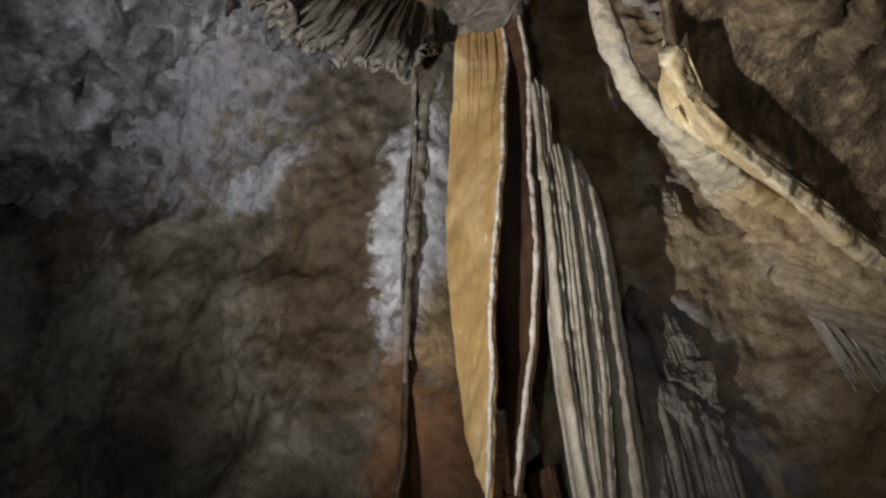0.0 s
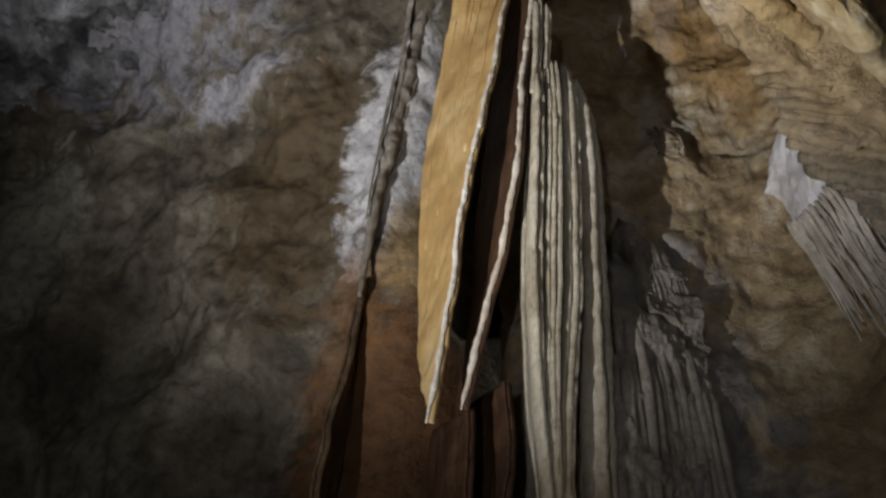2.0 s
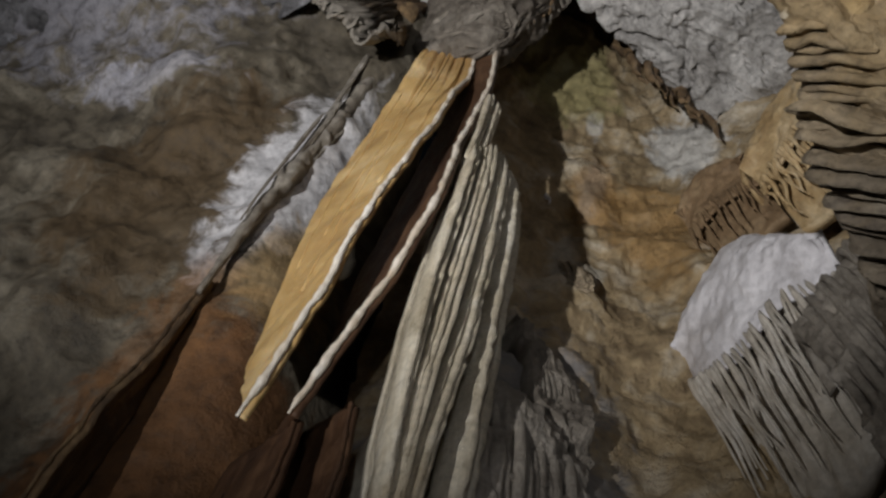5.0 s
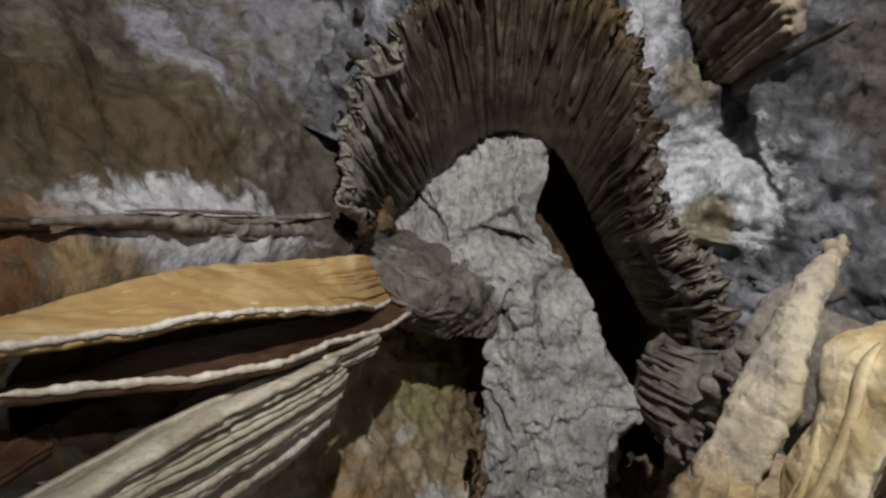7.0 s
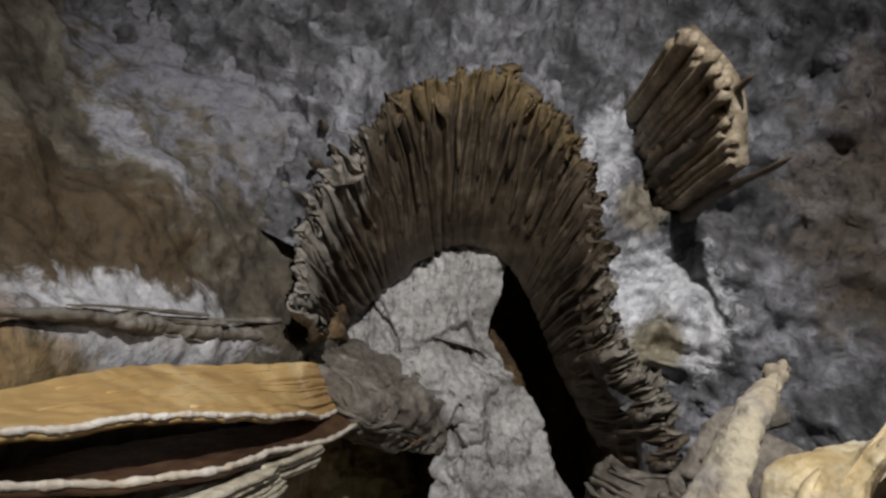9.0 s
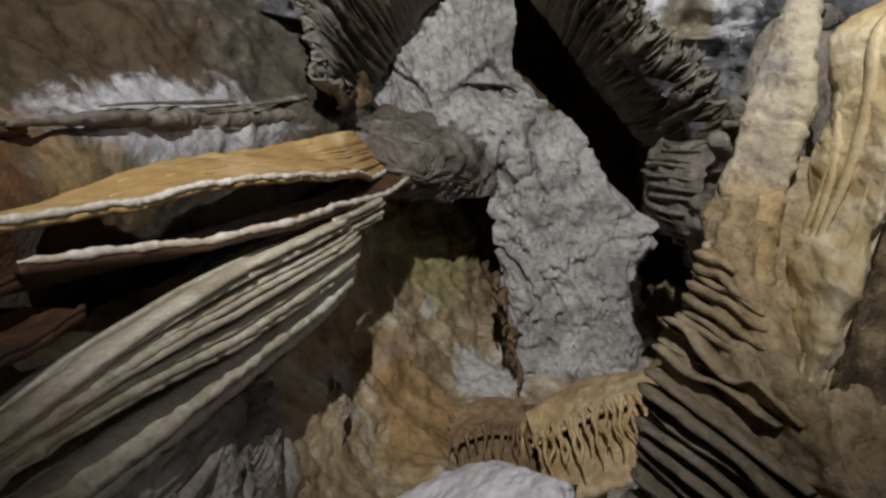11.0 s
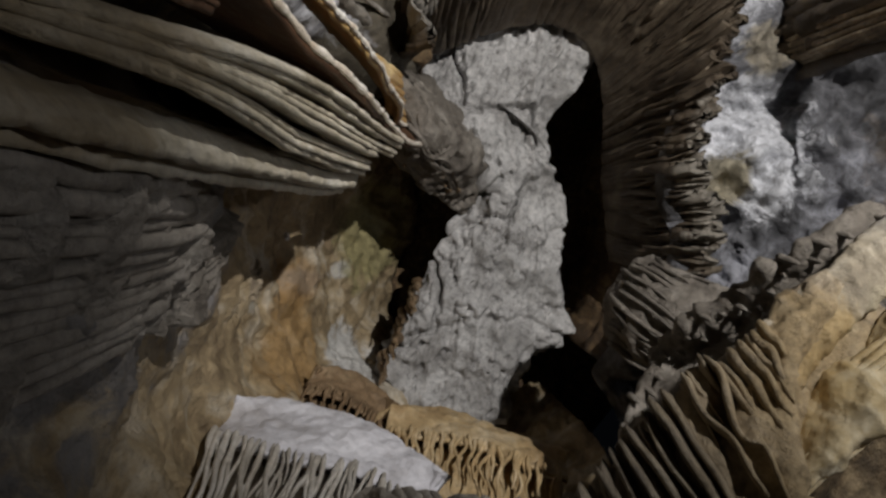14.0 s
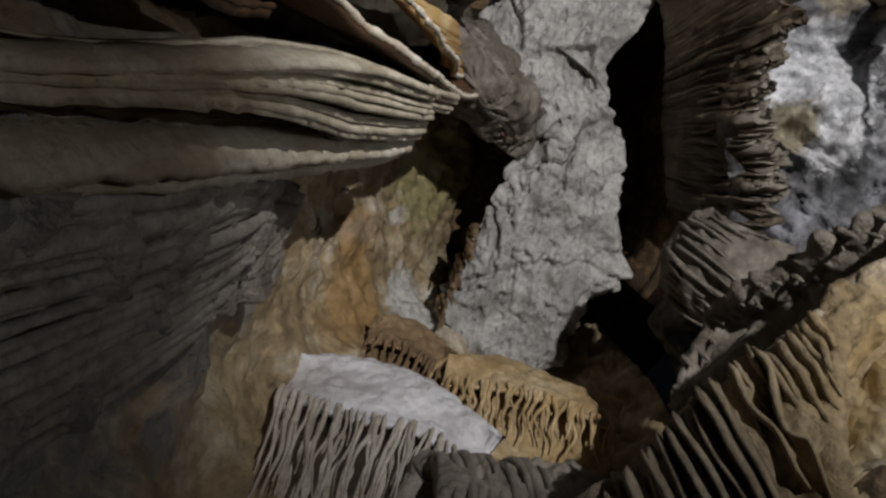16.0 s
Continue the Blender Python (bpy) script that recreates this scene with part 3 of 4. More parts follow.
tagged(curtain, "cream grey fluted flowstone curtain with deep vertical grooves", "flowstone", "hanging draperies")


def fan_upper(u, v):
    """Flutes that draw together downwards on the near side of the cleft."""
    return u * np.interp(v, (0, 0.4, 0.64, 0.8, 1), (0.74, 0.62, 0.32, 0.20, 0.18))


def fan_lower(u, v):
    """Flutes beyond the cleft."""
    low = np.interp(v, (0, 0.4, 0.64, 1), (0.78, 0.70, 0.68, 0.68))
    return low + u * (1 - low)


flutes(8, g_curtain, (1.5, -0.1, 3), m_cream, curtain, "flute", (0.0, 0.03), (0.93, 1.0), (0.034, 0.052), 0.12, 0.05, 90, 0.30, 0.8, 5, u0=0.0, u1=1.0, bend=fan_upper)
flutes(3, g_curtain, (1.5, -0.1, 3), m_cream, curtain, "flute", (0.0, 0.03), (0.93, 1.0), (0.040, 0.055), 0.30, 0.04, 90, 0.36, 0.9, 9, u0=0.05, u1=1.0, bend=fan_lower)
flutes(9, g_curtain, (1.5, -0.1, 3), m_cream, curtain, "flute", (0.0, 0.10), (0.15, 0.45), (0.016, 0.026), 0.3, 0.08, 36, 0.45, 0.4, 6)
flutes(4, loft([[(-0.30, -0.16, 4.95), (-0.36, -0.13, 4.5), (-0.42, -0.12, 4.2)], [(-0.30, -0.06, 4.9), (-0.36, -0.04, 4.6), (-0.40, -0.02, 4.4)]], 20, 30), (1.5, -0.1, 3), m_cream, curtain, "flute", (0.0, 0.1), (0.9, 1.0), (0.014, 0.020), 0.3, 0.03, 24, 0.8, 0.6, 8)

# ---------------------------------------------------------------- grey fluted ledges on the lower wall
def ledge(label, rails, material, count, seed, radius=(0.012, 0.02), over=0.05, thick=0.10, face=(1.5, -0.5, 2.0), lumps=1.0):
    g = loft(rails, 90, 110)
    ob = slab("flowstone_ledge", g, material, face, lambda p: 0.028 * lumps * fbm(p * np.array((1, 1, 1.4)), 5, 5, seed) + 0.014 * ridged(p, 11, 4, seed), thick)
    tagged(ob, label, "flowstone", "fluted ledges")
    flutes(count, g, face, material, ob, "flute", (0.05, 0.25), (0.75, 1.0), radius, 0.35, 0.03, 26, 0.9, 0.35, seed, over)
    return ob


m_grey = rock("grey_flowstone", (0.20, 0.175, 0.15), (0.36, 0.325, 0.28), (0.50, 0.46, 0.41), 6.0, 0.2, 0.45, [], 0.8, 0.6, 40, 0.12)
ledge("grey fluted flowstone shoulder on the lower wall", [
    [(-0.62, 0.24, 3.50), (-0.56, 0.26, 3.34), (-0.57, 0.25, 2.9), (-0.62, 0.24, 2.3), (-0.7, 0.24, 1.7)],
    [(-0.57, 0.34, 3.50), (-0.51, 0.34, 3.36), (-0.52, 0.36, 2.9), (-0.57, 0.36, 2.3), (-0.66, 0.36, 1.7)],
    [(-0.55, 0.47, 3.45), (-0.49, 0.46, 3.32), (-0.50, 0.48, 2.9), (-0.54, 0.48, 2.3), (-0.62, 0.48, 1.7)],
    [(-0.50, 0.60, 3.35), (-0.45, 0.58, 3.22), (-0.46, 0.60, 2.8), (-0.50, 0.62, 2.3), (-0.58, 0.62, 1.7)]], m_grey, 14, 71, (0.014, 0.032), lumps=1.7)
ledge("tan fluted flowstone spur beside the curtain", [
    [(-0.58, 0.37, 3.92), (-0.53, 0.38, 3.84), (-0.50, 0.40, 3.6), (-0.50, 0.41, 3.42)],
    [(-0.53, 0.46, 3.85), (-0.48, 0.46, 3.76), (-0.47, 0.49, 3.55), (-0.47, 0.50, 3.38)],
    [(-0.50, 0.58, 3.75), (-0.45, 0.56, 3.66), (-0.43, 0.58, 3.48), (-0.44, 0.6, 3.30)]], m_knob, 12, 73, (0.008, 0.014))
ledge("small white-crusted flowstone lump on the ochre wall", [
    [(-0.53, 0.56, 4.66), (-0.48, 0.56, 4.60), (-0.46, 0.57, 4.48), (-0.49, 0.58, 4.36)],
    [(-0.48, 0.61, 4.68), (-0.43, 0.61, 4.60), (-0.42, 0.62, 4.46), (-0.46, 0.63, 4.32)],
    [(-0.45, 0.67, 4.62), (-0.41, 0.66, 4.55), (-0.40, 0.67, 4.44), (-0.44, 0.68, 4.34)]], m_column, 5, 75, (0.006, 0.010))

# ---------------------------------------------------------------- white and orange shelves
def shelf(label, crest, lip_line, foot, material, drips, count, seed, radius, over, face=(0.2, -2.0, 1.8)):
    """A flowstone shelf: a smooth cap from its crest to its lip, and a fringe of drips from the lip to the foot."""
    mid = [(np.array(a) + np.array(b)) / 2 + np.array((0, -0.075, 0.01)) for a, b in zip(crest, lip_line)]
    behind = [(a[0], a[1] + 0.06, a[2] - 0.02) for a in crest]
    hidden = [(a[0], a[1] + 0.14, a[2] - 0.16) for a in crest]
    curl = [(a[0], a[1] + 0.03, a[2] - 0.13) for a in lip_line]
    g = np.swapaxes(loft([hidden, behind, crest, mid, lip_line, curl], 96, 110), 0, 1)
    ob = slab("flowstone_shelf", g, material, face, lambda p: 0.012 * fbm(p, 6, 4, seed) + 0.006 * fbm(p, 22, 3, seed + 2), 0.02)
    tagged(ob, label, "flowstone", "flowstone shelves")
    under = [(np.array(a) + np.array((0, 0.018, -0.075))) for a in lip_line]
    fringe = np.swapaxes(loft([under, [(np.array(a) + np.array(b)) / 2 for a, b in zip(under, foot)], foot], 50, 110), 0, 1)
    slab("fringe_backing", fringe, drips, face, lambda p: 0.014 * fbm(p * np.array((1, 1, 0.4)), 14, 3, seed + 4) - 0.065, 0.12, ob)
    flutes(count, fringe, face, drips, ob, "drip", (0.0, 0.04), (0.55, 1.0), radius, 0.7, 0.05, 26, 0.8, 0.25, seed, over)
    flutes(count // 2, fringe, face, drips, ob, "drip", (0.0, 0.04), (0.25, 0.6), radius, 1.0, 0.05, 18, 0.8, 0.2, seed + 1, over)
    return ob


shelf("smooth white-lilac flowstone shelf with a hanging drip fringe",
      [(-0.24, 0.95, 4.10), (-0.10, 0.95, 4.40), (0.10, 0.90, 4.55), (0.285, 0.80, 4.24), (0.40, 0.67, 3.74)],
      [(-0.22, 0.94, 4.06), (-0.12, 0.86, 3.94), (0.02, 0.78, 3.87), (0.19, 0.70, 3.86), (0.395, 0.66, 3.72)],
      [(-0.15, 0.98, 3.3), (-0.04, 0.94, 3.2), (0.08, 0.88, 3.15), (0.22, 0.82, 3.2), (0.40, 0.76, 3.2)], m_white, m_drip, 32, 81, (0.006, 0.014), 0.05)
shelf("orange flowstone shelf with close drip flutes",
      [(0.30, 0.88, 4.92), (0.45, 0.88, 5.20), (0.62, 0.82, 5.30), (0.80, 0.78, 5.22), (1.02, 0.60, 4.80)],
      [(0.34, 0.84, 4.86), (0.48, 0.76, 4.88), (0.62, 0.68, 4.86), (0.80, 0.60, 4.80), (1.02, 0.52, 4.70)],
      [(0.36, 0.90, 4.45), (0.50, 0.86, 4.4), (0.64, 0.80, 4.38), (0.82, 0.74, 4.35), (1.02, 0.68, 4.35)], m_orange, m_orange, 24, 83, (0.010, 0.017), 0.05)
shelf("dark brown flowstone dome between shelf and wall",
      [(-0.02, 0.97, 5.12), (0.06, 0.98, 5.32), (0.16, 0.96, 5.36), (0.26, 0.94, 5.28), (0.36, 0.88, 5.04)],
      [(-0.02, 0.95, 5.10), (0.06, 0.90, 5.08), (0.16, 0.87, 5.08), (0.26, 0.86, 5.06), (0.36, 0.86, 5.02)],
      [(-0.02, 0.99, 4.7), (0.06, 0.97, 4.7), (0.16, 0.96, 4.7), (0.26, 0.95, 4.7), (0.36, 0.94, 4.7)], m_brown, m_brown, 10, 85, (0.009, 0.014), 0.03)
ledge("grey lumpy flowstone block below the white shelf", [
    [(0.16, 0.86, 3.45), (0.20, 0.72, 3.52), (0.22, 0.66, 3.40), (0.24, 0.70, 3.0), (0.24, 0.74, 2.5)],
    [(0.32, 0.80, 3.52), (0.34, 0.66, 3.58), (0.36, 0.59, 3.46), (0.38, 0.60, 3.0), (0.38, 0.64, 2.5)],
    [(0.46, 0.78, 3.58), (0.48, 0.62, 3.64), (0.50, 0.54, 3.50), (0.52, 0.54, 3.0), (0.52, 0.58, 2.5)],
    [(0.66, 0.80, 3.7), (0.66, 0.62, 3.75), (0.66, 0.52, 3.60), (0.68, 0.52, 3.0), (0.68, 0.58, 2.5)]], m_grey, 14, 87, (0.012, 0.02), 0.04, 0.08, (0.3, -2, 1.8))

# ---------------------------------------------------------------- hanging fringe round the chimney mouth
inner = [(-0.60, -0.47), (-0.56, -0.60), (-0.50, -0.71), (-0.42, -0.83), (-0.33, -0.97), (-0.20, -1.13), (-0.05, -1.25), (0.11, -1.28), (0.25, -1.24), (0.37, -1.15), (0.50, -1.00), (0.61, -0.85), (0.73, -0.69), (0.88, -0.53), (1.02, -0.36), (1.06, -0.12), (1.06, 0.10)]
fringe_rails = []
for a, b in zip(inner, lip):
    a, b = np.array(a), np.array(b)
    out = (b - a) / max(np.linalg.norm(b - a), 1e-6)
    fringe_rails.append([(*(a - 0.01 * out), 6.08), (*(a + (b - a) * 0.22), 5.78), (*(a + (b - a) * 0.60), 5.44), (*(a + (b - a) * 0.86), 5.20), (*(b + out * 0.04), 5.08)])


def gills(count, depth, seed):
    """Soft radial folds: round crests, sharp valleys, splitting in two towards the rim, with a frayed rim."""
    def lift(p):
        nu, nv = p.shape[:2]
        uu, vv = np.meshgrid(np.linspace(0, 1, nu), np.linspace(0, 1, nv), indexing="ij")
        low = np.stack([uu * 9, vv * 0.6, uu * 0 + seed], -1)
        warp = uu + 0.028 * fbm(low, 1.0, 3, seed) + 0.004 * fbm(np.stack([uu * 30, vv * 3, uu * 0], -1), 1.0, 2, seed + 4)
        one = np.abs(np.sin(math.pi * count * warp)) ** 0.6
        two = np.abs(np.sin(math.pi * count * 2.45 * warp + 0.7)) ** 0.7
        strength = 0.85 + 0.45 * vnoise(np.stack([uu * 19, vv * 0.6, uu * 0 + 3.3], -1), seed + 7)
        body = depth * np.clip(0.15 + vv * 1.6, 0, 1) * strength * (one - 0.7)
        split = depth * 0.45 * np.clip((vv - 0.25) * 2.2, 0, 1) * (two - 0.7)
        grain = depth * 0.16 * np.clip(vv * 1.5, 0, 1) * fbm(np.stack([uu * 210, vv * 3.5, uu * 0], -1), 1.0, 3, seed + 9)
        return body + split + grain
    return lift


g_fringe = loft(fringe_rails[:15], 1300, 80)
rim_u = np.linspace(0, 1, 1300)[:, None]
rim_v = np.linspace(0, 1, 80)[None, :]
ragged = np.clip((rim_v - 0.55) / 0.45, 0, 1) ** 2 * fbm(np.stack([rim_u * 60, rim_u * 0, rim_u * 0], -1), 1.0, 4, 89, 0.75)
g_fringe = g_fringe + ragged[..., None] * (normals(g_fringe, (0.2, -0.6, 3.0)) * 0.03 + np.array((0.0, 0.0, 0.05)))
fringe = slab("flowstone_fringe", g_fringe, m_mane, (0.2, -0.6, 3.0), gills(27, 0.12, 91), 0.02)
tagged(fringe, "brown gill-like flowstone fringe hanging round the chimney mouth", "flowstone")
flutes(46, g_fringe, (0.2, -0.6, 3.0), m_mane, fringe, "blade", (0.25, 0.6), (0.90, 1.0), (0.020, 0.040), 0.35, 0.012, 24, 0.34, 0.45, 15, 0.05, u0=0.05, u1=0.97, swell=0.3)
flutes(50, g_fringe, (0.2, -0.6, 3.0), m_mane, fringe, "tip", (0.72, 0.84), (0.93, 1.0), (0.008, 0.015), 0.8, 0.004, 9, 0.6, 0.4, 18, 0.05, u0=0.58, u1=0.97)

# knob where the draperies meet the roof
knob = loft([[(-0.62, -0.54, 6.05), (-0.40, -0.54, 6.08), (-0.14, -0.52, 6.14), (0.08, -0.50, 6.22)],
             [(-0.60, -0.48, 5.70), (-0.38, -0.45, 5.66), (-0.14, -0.44, 5.84), (0.08, -0.42, 6.14)],
             [(-0.56, -0.44, 5.46), (-0.33, -0.38, 5.42), (-0.07, -0.37, 5.66), (0.14, -0.36, 6.08)],
             [(-0.48, -0.26, 5.50), (-0.28, -0.22, 5.42), (-0.02, -0.22, 5.74), (0.16, -0.22, 6.12)],
             [(-0.42, -0.12, 5.80), (-0.24, -0.08, 5.80), (0.0, -0.07, 6.0), (0.18, -0.08, 6.25)]], 80, 80)
knob_ob = slab("flowstone_mound", knob, m_knob, EYE, lambda p: 0.028 * fbm(p, 7, 4, 95) + 0.02 * ridged(p * np.array((0.6, 1.6, 1.0)), 11, 3, 96), 0.03)
tagged(knob_ob, "wrinkled brown flowstone mound above the draperies", "flowstone")
flutes(26, knob, EYE, m_knob, knob_ob, "wrinkle", (0.02, 0.4), (0.45, 0.95), (0.009, 0.020), 0.35, 0.22, 28, 0.8, 0.3, 17, u0=0.12, u1=0.9)

shell = loft([[(0.86, -0.42, 4.98), (0.88, -0.40, 4.78), (0.98, -0.42, 4.62), (1.12, -0.45, 4.60)],
              [(0.80, -0.28, 4.98), (0.82, -0.27, 4.72), (0.92, -0.26, 4.55), (1.10, -0.26, 4.45)],
              [(0.84, -0.12, 5.0), (0.84, -0.12, 4.76), (0.94, -0.10, 4.58), (1.10, -0.10, 4.45)],
              [(0.98, 0.03, 5.0), (0.96, 0.02, 4.85), (1.02, 0.02, 4.70), (1.14, 0.0, 4.6)]], 50, 50)
shell_ob = slab("flowstone_shell", shell, m_knob, EYE, lambda p: 0.022 * fbm(p, 9, 4, 97), 0.12)
tagged(shell_ob, "rounded ribbed grey flowstone shell under the ceiling", "flowstone")
flutes(13, shell, EYE, m_knob, shell_ob, "rib", (0.02, 0.3), (0.6, 0.98), (0.012, 0.024), 0.5, 0.05, 22, 0.6, 0.4, 19)

# ---------------------------------------------------------------- right-hand fluted column
D = np.array((0.55, 0.32, -0.77))
crest = [(0.36, 0.52, 2.98), (0.42, 0.32, 3.0), (0.455, 0.12, 3.03), (0.49, -0.04, 3.03), (0.55, -0.20, 3.05), (0.60, -0.37, 3.08), (0.66, -0.53, 3.14), (0.72, -0.68, 3.20), (0.81, -0.82, 3.28), (0.95, -0.95, 3.55)]
up_back = [(0.80, 0.60, 4.2), (0.80, 0.36, 4.2), (0.86, 0.10, 4.25), (0.92, -0.10, 4.35), (0.96, -0.25, 4.4), (1.00, -0.42, 4.45), (1.04, -0.58, 4.6), (1.08, -0.74, 4.8), (1.15, -0.90, 4.9), (1.25, -1.0, 4.9)]
reach = (1.0, 0.85, 0.62, 0.34, 0.10, 0.04)
rails = []
for k, (c, b) in enumerate(zip(crest[:6], up_back)):
    c, b = np.array(c), np.array(b)
    b = b + np.array((0.42, 0.0, 0.15))
    long = reach[k]
    foot = c + D * long
    rails.append([b, c + np.array((0.34, 0.0, 0.16)), c + np.array((0.07, 0, 0.035)), c, c + D * 0.33 * long, c + D * 0.66 * long, foot,
                  foot + np.array((0.06, 0.02, 0.05)), foot + np.array((0.30, 0.06, 0.16))])
g_col = loft(rails, 150, 220)
column = slab("flowstone_column", g_col, m_column, EYE, lambda p: 0.014 * fbm(p, 8, 4, 101) + 0.010 * ridged(p, 18, 3, 102), 0.04)
tagged(column, "large fluted tan flowstone column with dark grooves", "flowstone")
face_rails = [[np.array(c) + D * r * f for f in (0, 0.33, 0.66, 1.0)] for c, r in zip(crest[:5], reach)]
g_face = loft(face_rails, 80, 60)
flutes(15, g_face, EYE, m_column, column, "flute", (0.0, 0.02), (0.65, 1.0), (0.036, 0.056), 0.65, 0.045, 44, 0.22, 0.5, 23, u0=0.0, u1=0.80)
flutes(20, g_face, EYE, m_column, column, "flute", (0.0, 0.03), (0.2, 0.5), (0.018, 0.030), 0.8, 0.03, 24, 0.30, 0.4, 24, u0=0.0, u1=0.80)
flutes(7, g_face, EYE, m_column, column, "flute", (0.0, 0.05), (0.75, 1.0), (0.016, 0.026), 0.5, 0.02, 24, 0.45, 0.4, 26, u0=0.80, u1=1.0)
face_in = [*crest[3:8], (0.80, -0.77, 3.30), (0.88, -0.83, 3.42)]
face_out = [(0.662, -0.03, 2.99), (0.668, -0.16, 3.025), (0.692, -0.31, 3.03), (0.718, -0.44, 3.045), (0.746, -0.60, 3.09), (0.832, -0.735, 3.25), (0.89, -0.82, 3.40)]
g_smooth = loft([[(a[0] + 0.03, a[1], a[2] + 0.05), a, tuple((np.array(a) + np.array(b)) / 2 + np.array((-0.008, -0.008, -0.022))), b, (b[0] - 0.002, b[1] + 0.005, b[2] + 0.09)] for a, b in zip(face_in, face_out)], 220, 70)


def banded(p):
    """Growth bands across the face, with a few deeper seams."""
    run = (p @ np.array((0.30, -0.92, 0.25))) + 0.03 * fbm(p, 7, 3, 113)
    seams = np.exp(-((np.abs((run * 9.0) % 1.0 - 0.5) / 0.07) ** 2)) * np.clip(fbm(p, 6, 2, 117) + 0.5, 0, 1)
    return 0.0012 * np.sin(run * 150) + 0.012 * fbm(p, 8, 4, 115) + 0.003 * ridged(p, 18, 3, 119) - 0.008 * seams


slab("smooth_face", g_smooth, m_face, EYE, banded, 0.02, column)

tongue_top = [(0.94, -0.70, 3.14), (0.79, -0.61, 3.08), (0.768, -0.50, 3.06), (0.745, -0.37, 3.05), (0.716, -0.24, 3.05), (0.708, -0.10, 3.05), (0.706, 0.04, 2.97)]
tongue_foot = [(0.92, -0.74, 2.93), (0.842, -0.61, 2.89), (0.812, -0.49, 2.87), (0.776, -0.33, 2.86), (0.746, -0.21, 2.86), (0.708, -0.09, 2.86), (0.668, 0.06, 2.86)]
gw = loft([[a, (a[0] - 0.004, a[1] * 0.6 + b[1] * 0.4, a[2] * 0.6 + b[2] * 0.4), b, (b[0] + 0.03, b[1] + 0.01, b[2] + 0.012)] for a, b in zip(tongue_top, tongue_foot)], 150, 60)
gw_ob = slab("flowstone_tongue", gw, m_yellow, (-0.2, -0.4, 1.5), lambda p: 0.018 * fbm(p * np.array((1, 1, 0.5)), 11, 5, 105), 0.04)
flutes(3, np.swapaxes(gw, 0, 1), (-0.2, -0.4, 1.5), m_yellow, gw_ob, "ridge", (0.1, 0.5), (0.7, 1.0), (0.006, 0.011), -0.5, 0.12, 50, 1.8, 0.4, 27, u0=0.15, u1=0.55)
tagged(gw_ob, "bright cream-yellow flowstone tongue beside the dark crack", "flowstone")
strip = spline([(0.86, 0.26, 3.95), (0.85, 0.09, 4.03), (0.83, -0.08, 4.02), (0.79, -0.16, 3.90), (0.79, -0.32, 3.74), (0.79, -0.50, 3.56), (0.88, -0.66, 3.56), (1.03, -0.76, 3.8)], 90)
size = 0.038 * (1 + 0.15 * np.sin(np.arange(90) * 0.4)) * np.clip(np.minimum(np.arange(90) + 3, 93 - np.arange(90)) / 14, 0.2, 1)
strip_ob = rod("flowstone_ridge", strip, size, m_knob, None, 12, 1.5, (1, 0, 0), 0.35, 109)
tagged(strip_ob, "narrow grey flowstone ridge with short drips above the column", "flowstone")
# Added sheet below the ridge: covers the lit ceiling where a dark void belongs.
void_cover_line = [(0.86, 0.26, 3.95), (0.83, -0.08, 4.02), (0.79, -0.32, 3.74), (0.79, -0.50, 3.56), (0.88, -0.66, 3.56)]
slab("web", loft([[(x, y, z), (x + 0.10, y, z * 0.6 + 1.30), (x + 0.16, y, 3.22)] for x, y, z in void_cover_line], 80, 40), m_knob, EYE, lambda p: 0.03 * fbm(p, 8, 4, 121), 0.02, strip_ob)
for k in range(22):
    at = strip[4 + int(k * 3.2)] + np.array((-0.035 + 0.02 * math.sin(k * 2.3), 0, 0.0))
    fall = 0.05 + 0.04 * abs(math.sin(k * 1.7))
    rod("drip", [at + np.array((0.004 * j, 0, -fall * j / 5)) for j in range(6)], [0.011, 0.011, 0.010, 0.009, 0.007, 0.003], m_knob, strip_ob, 7, 1.0, (1, 0, 0), 0.15, 300 + k)
m_pitted = rock("tan_pitted_rock", (0.04, 0.028, 0.017), (0.17, 0.12, 0.068), (0.34, 0.26, 0.155), 7.0, 0.55, 0.75, [], 1.0, 0.7, 15)
east_rock = loft([[(1.3, -1.0, 3.5), (1.5, -1.05, 3.45), (1.8, -1.1, 3.2), (2.4, -1.1, 2.5)],
                  [(0.96, -0.75, 2.97), (1.1, -0.78, 3.08), (1.5, -0.8, 3.0), (2.3, -0.8, 2.3)],
                  [(0.880, -0.61, 2.91), (0.99, -0.60, 3.04), (1.5, -0.6, 2.98), (2.3, -0.6, 2.25)],
                  [(0.812, -0.33, 2.89), (0.94, -0.32, 3.02), (1.5, -0.3, 2.9), (2.3, -0.3, 2.2)],
                  [(0.744, -0.09, 2.89), (0.90, -0.08, 2.98), (1.5, 0.0, 2.8), (2.3, 0.1, 2.1)],
                  [(0.710, 0.08, 2.88), (0.95, 0.20, 2.88), (1.5, 0.4, 2.7), (2.3, 0.7, 2.0)],
                  [(0.78, 0.34, 2.95), (1.05, 0.50, 2.75), (1.5, 0.7, 2.5), (2.3, 1.0, 1.9)],
                  [(0.86, 0.62, 2.6), (1.1, 0.75, 2.5), (1.5, 0.9, 2.3), (2.3, 1.2, 1.7)]], 110, 110)
tagged(slab("east_rock", east_rock, m_pitted, EYE, lambda p: rough_rock(0.13, 6.2, 107, 1.4)(p) * np.clip(np.linspace(-0.08, 1, p.shape[1]) * 4, 0, 1)[None], 0.03), "rust brown pitted rock beside the flowstone column", "cave wall", kind="structure")

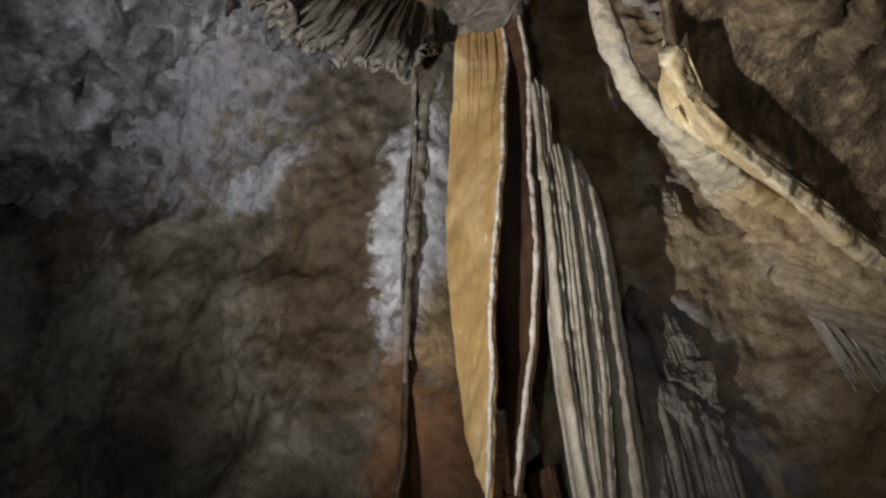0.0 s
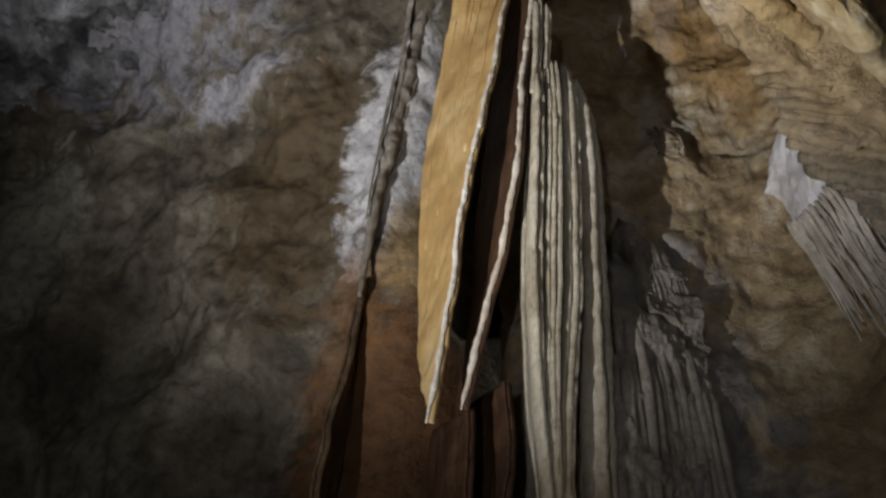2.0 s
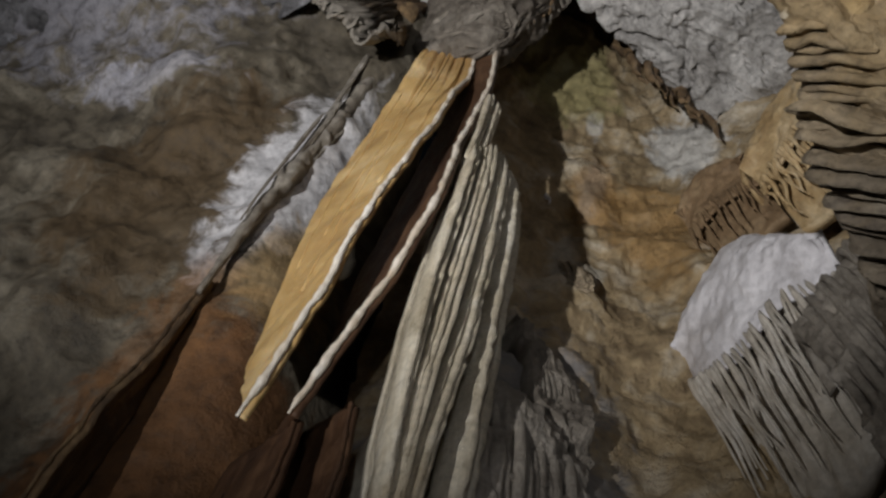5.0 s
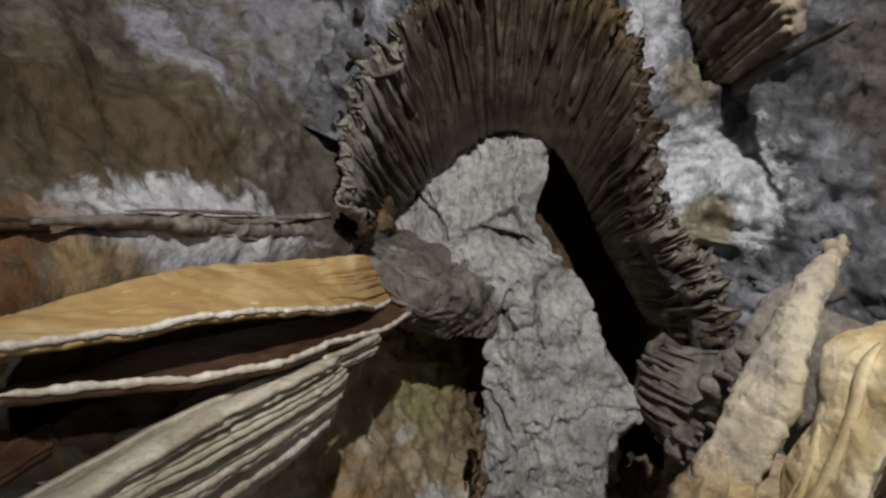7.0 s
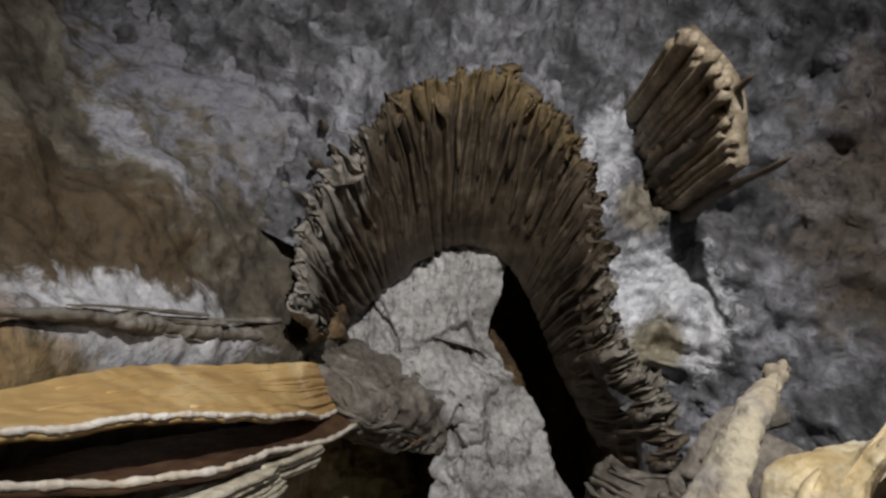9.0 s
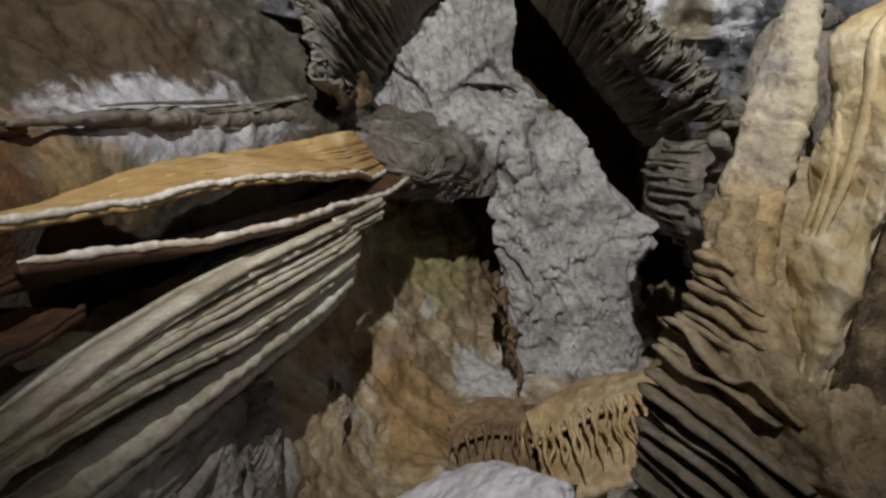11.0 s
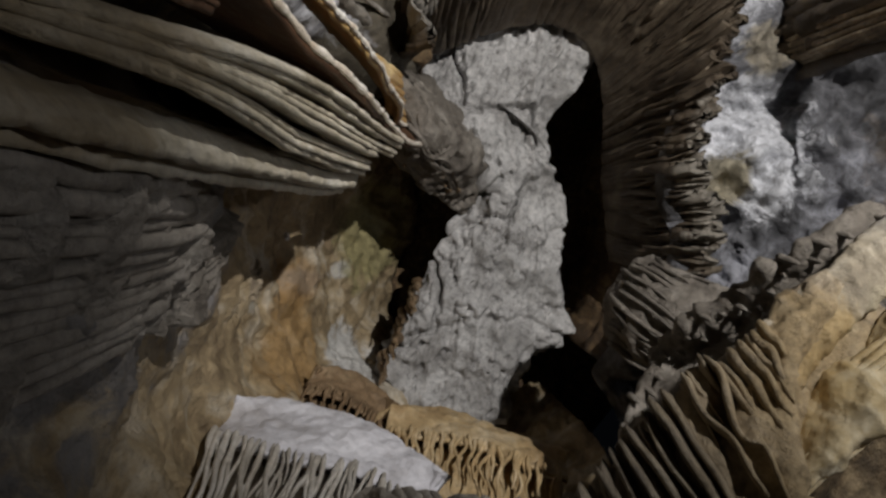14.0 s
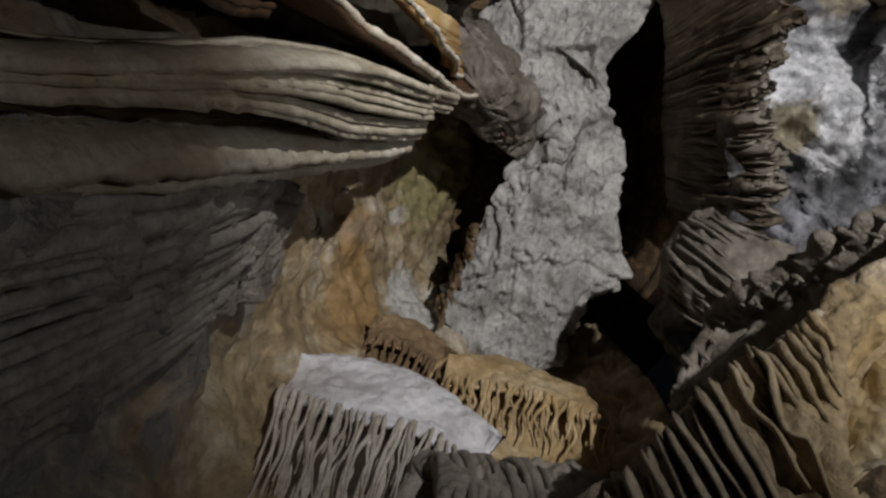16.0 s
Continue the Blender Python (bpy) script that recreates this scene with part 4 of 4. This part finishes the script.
# ---------------------------------------------------------------- stalactites
def stalactite(root, length, radius, lean, seed, material, label):
    n = 26
    s = np.linspace(0, 1, n)
    p = np.array(root)[None] + s[:, None] * np.array((lean[0], lean[1], -length))[None]
    p[:, 0] += 0.01 * np.sin(s * 7 + seed)
    r = radius * (1 - s) ** 0.75 * (1 + 0.12 * np.sin(s * 21 + seed)) + 0.004
    return tagged(rod("stalactite", p, r, material, None, 10, 1.0, (1, 0, 0), 0.3, seed), label, "stalactite", "hanging stalactites")


rng = random.Random(77)
for k in range(3):
    x, y = 0.90 - 0.045 * k, -1.62 - 0.07 * k + rng.uniform(-0.02, 0.02)
    stalactite((x, y, 5.45), rng.uniform(0.95, 1.5), rng.uniform(0.05, 0.075), (rng.uniform(-0.02, 0.03), rng.uniform(-0.03, 0.03)), k, m_mane, "slender brown stalactite in the hanging cluster")
stalactite((0.98, -1.54, 5.4), 1.45, 0.034, (0.0, 0.03), 20, m_mane, "long brown stalactite at the cluster's end")
for k in range(9):
    a = k / 8
    stalactite((-0.62 - 0.10 * rng.random() - 0.1 * a, -0.72 - 0.85 * a, 5.5), rng.uniform(0.18, 0.34), rng.uniform(0.022, 0.045), (0, 0), 30 + k, m_mane, "thin grey-brown stalactite on the chimney's rim")
web = loft([[(0.95, -1.54, 5.5), (0.94, -1.54, 5.0), (0.93, -1.55, 4.35)], [(0.82, -1.78, 5.5), (0.81, -1.79, 4.9), (0.80, -1.78, 4.2)], [(0.64, -2.06, 5.5), (0.64, -2.05, 5.0), (0.64, -2.04, 4.4)]], 60, 50)
web_ob = slab("stalactite_curtain", web, m_column, (0.0, -0.8, 1.6), lambda p: 0.02 * fbm(p, 10, 4, 111), 0.06)
tagged(web_ob, "ribbed brown calcite curtain joining the stalactite cluster", "drapery formation", "hanging stalactites")
flutes(16, web, (0.0, -0.8, 1.6), m_column, web_ob, "rib", (0.0, 0.1), (0.85, 1.0), (0.022, 0.038), 0.6, 0.02, 24, 0.8, 0.8, 29, 0.12)
for k in range(12):
    a = k / 11
    stalactite((0.20 + 0.12 * a + rng.uniform(-0.02, 0.02), 0.40 + 0.52 * a, 6.16), rng.uniform(0.2, 0.5), rng.uniform(0.014, 0.03), (0, 0), 50 + k, m_brown, "short brown stalactite on the roof's edge")
for k in range(10):
    a = k / 9
    stalactite((-0.30 + 0.36 * a, -0.10 - 0.05 * a + rng.uniform(-0.03, 0.03), 5.9 + 0.2 * a), rng.uniform(0.15, 0.35), rng.uniform(0.012, 0.022), (0, 0), 70 + k, m_brown, "short dark brown stalactite under the mound")
stalactite((-0.50, 0.52, 5.45), 0.22, 0.014, (0.01, 0), 90, m_white, "small white stalactite on the ochre wall")
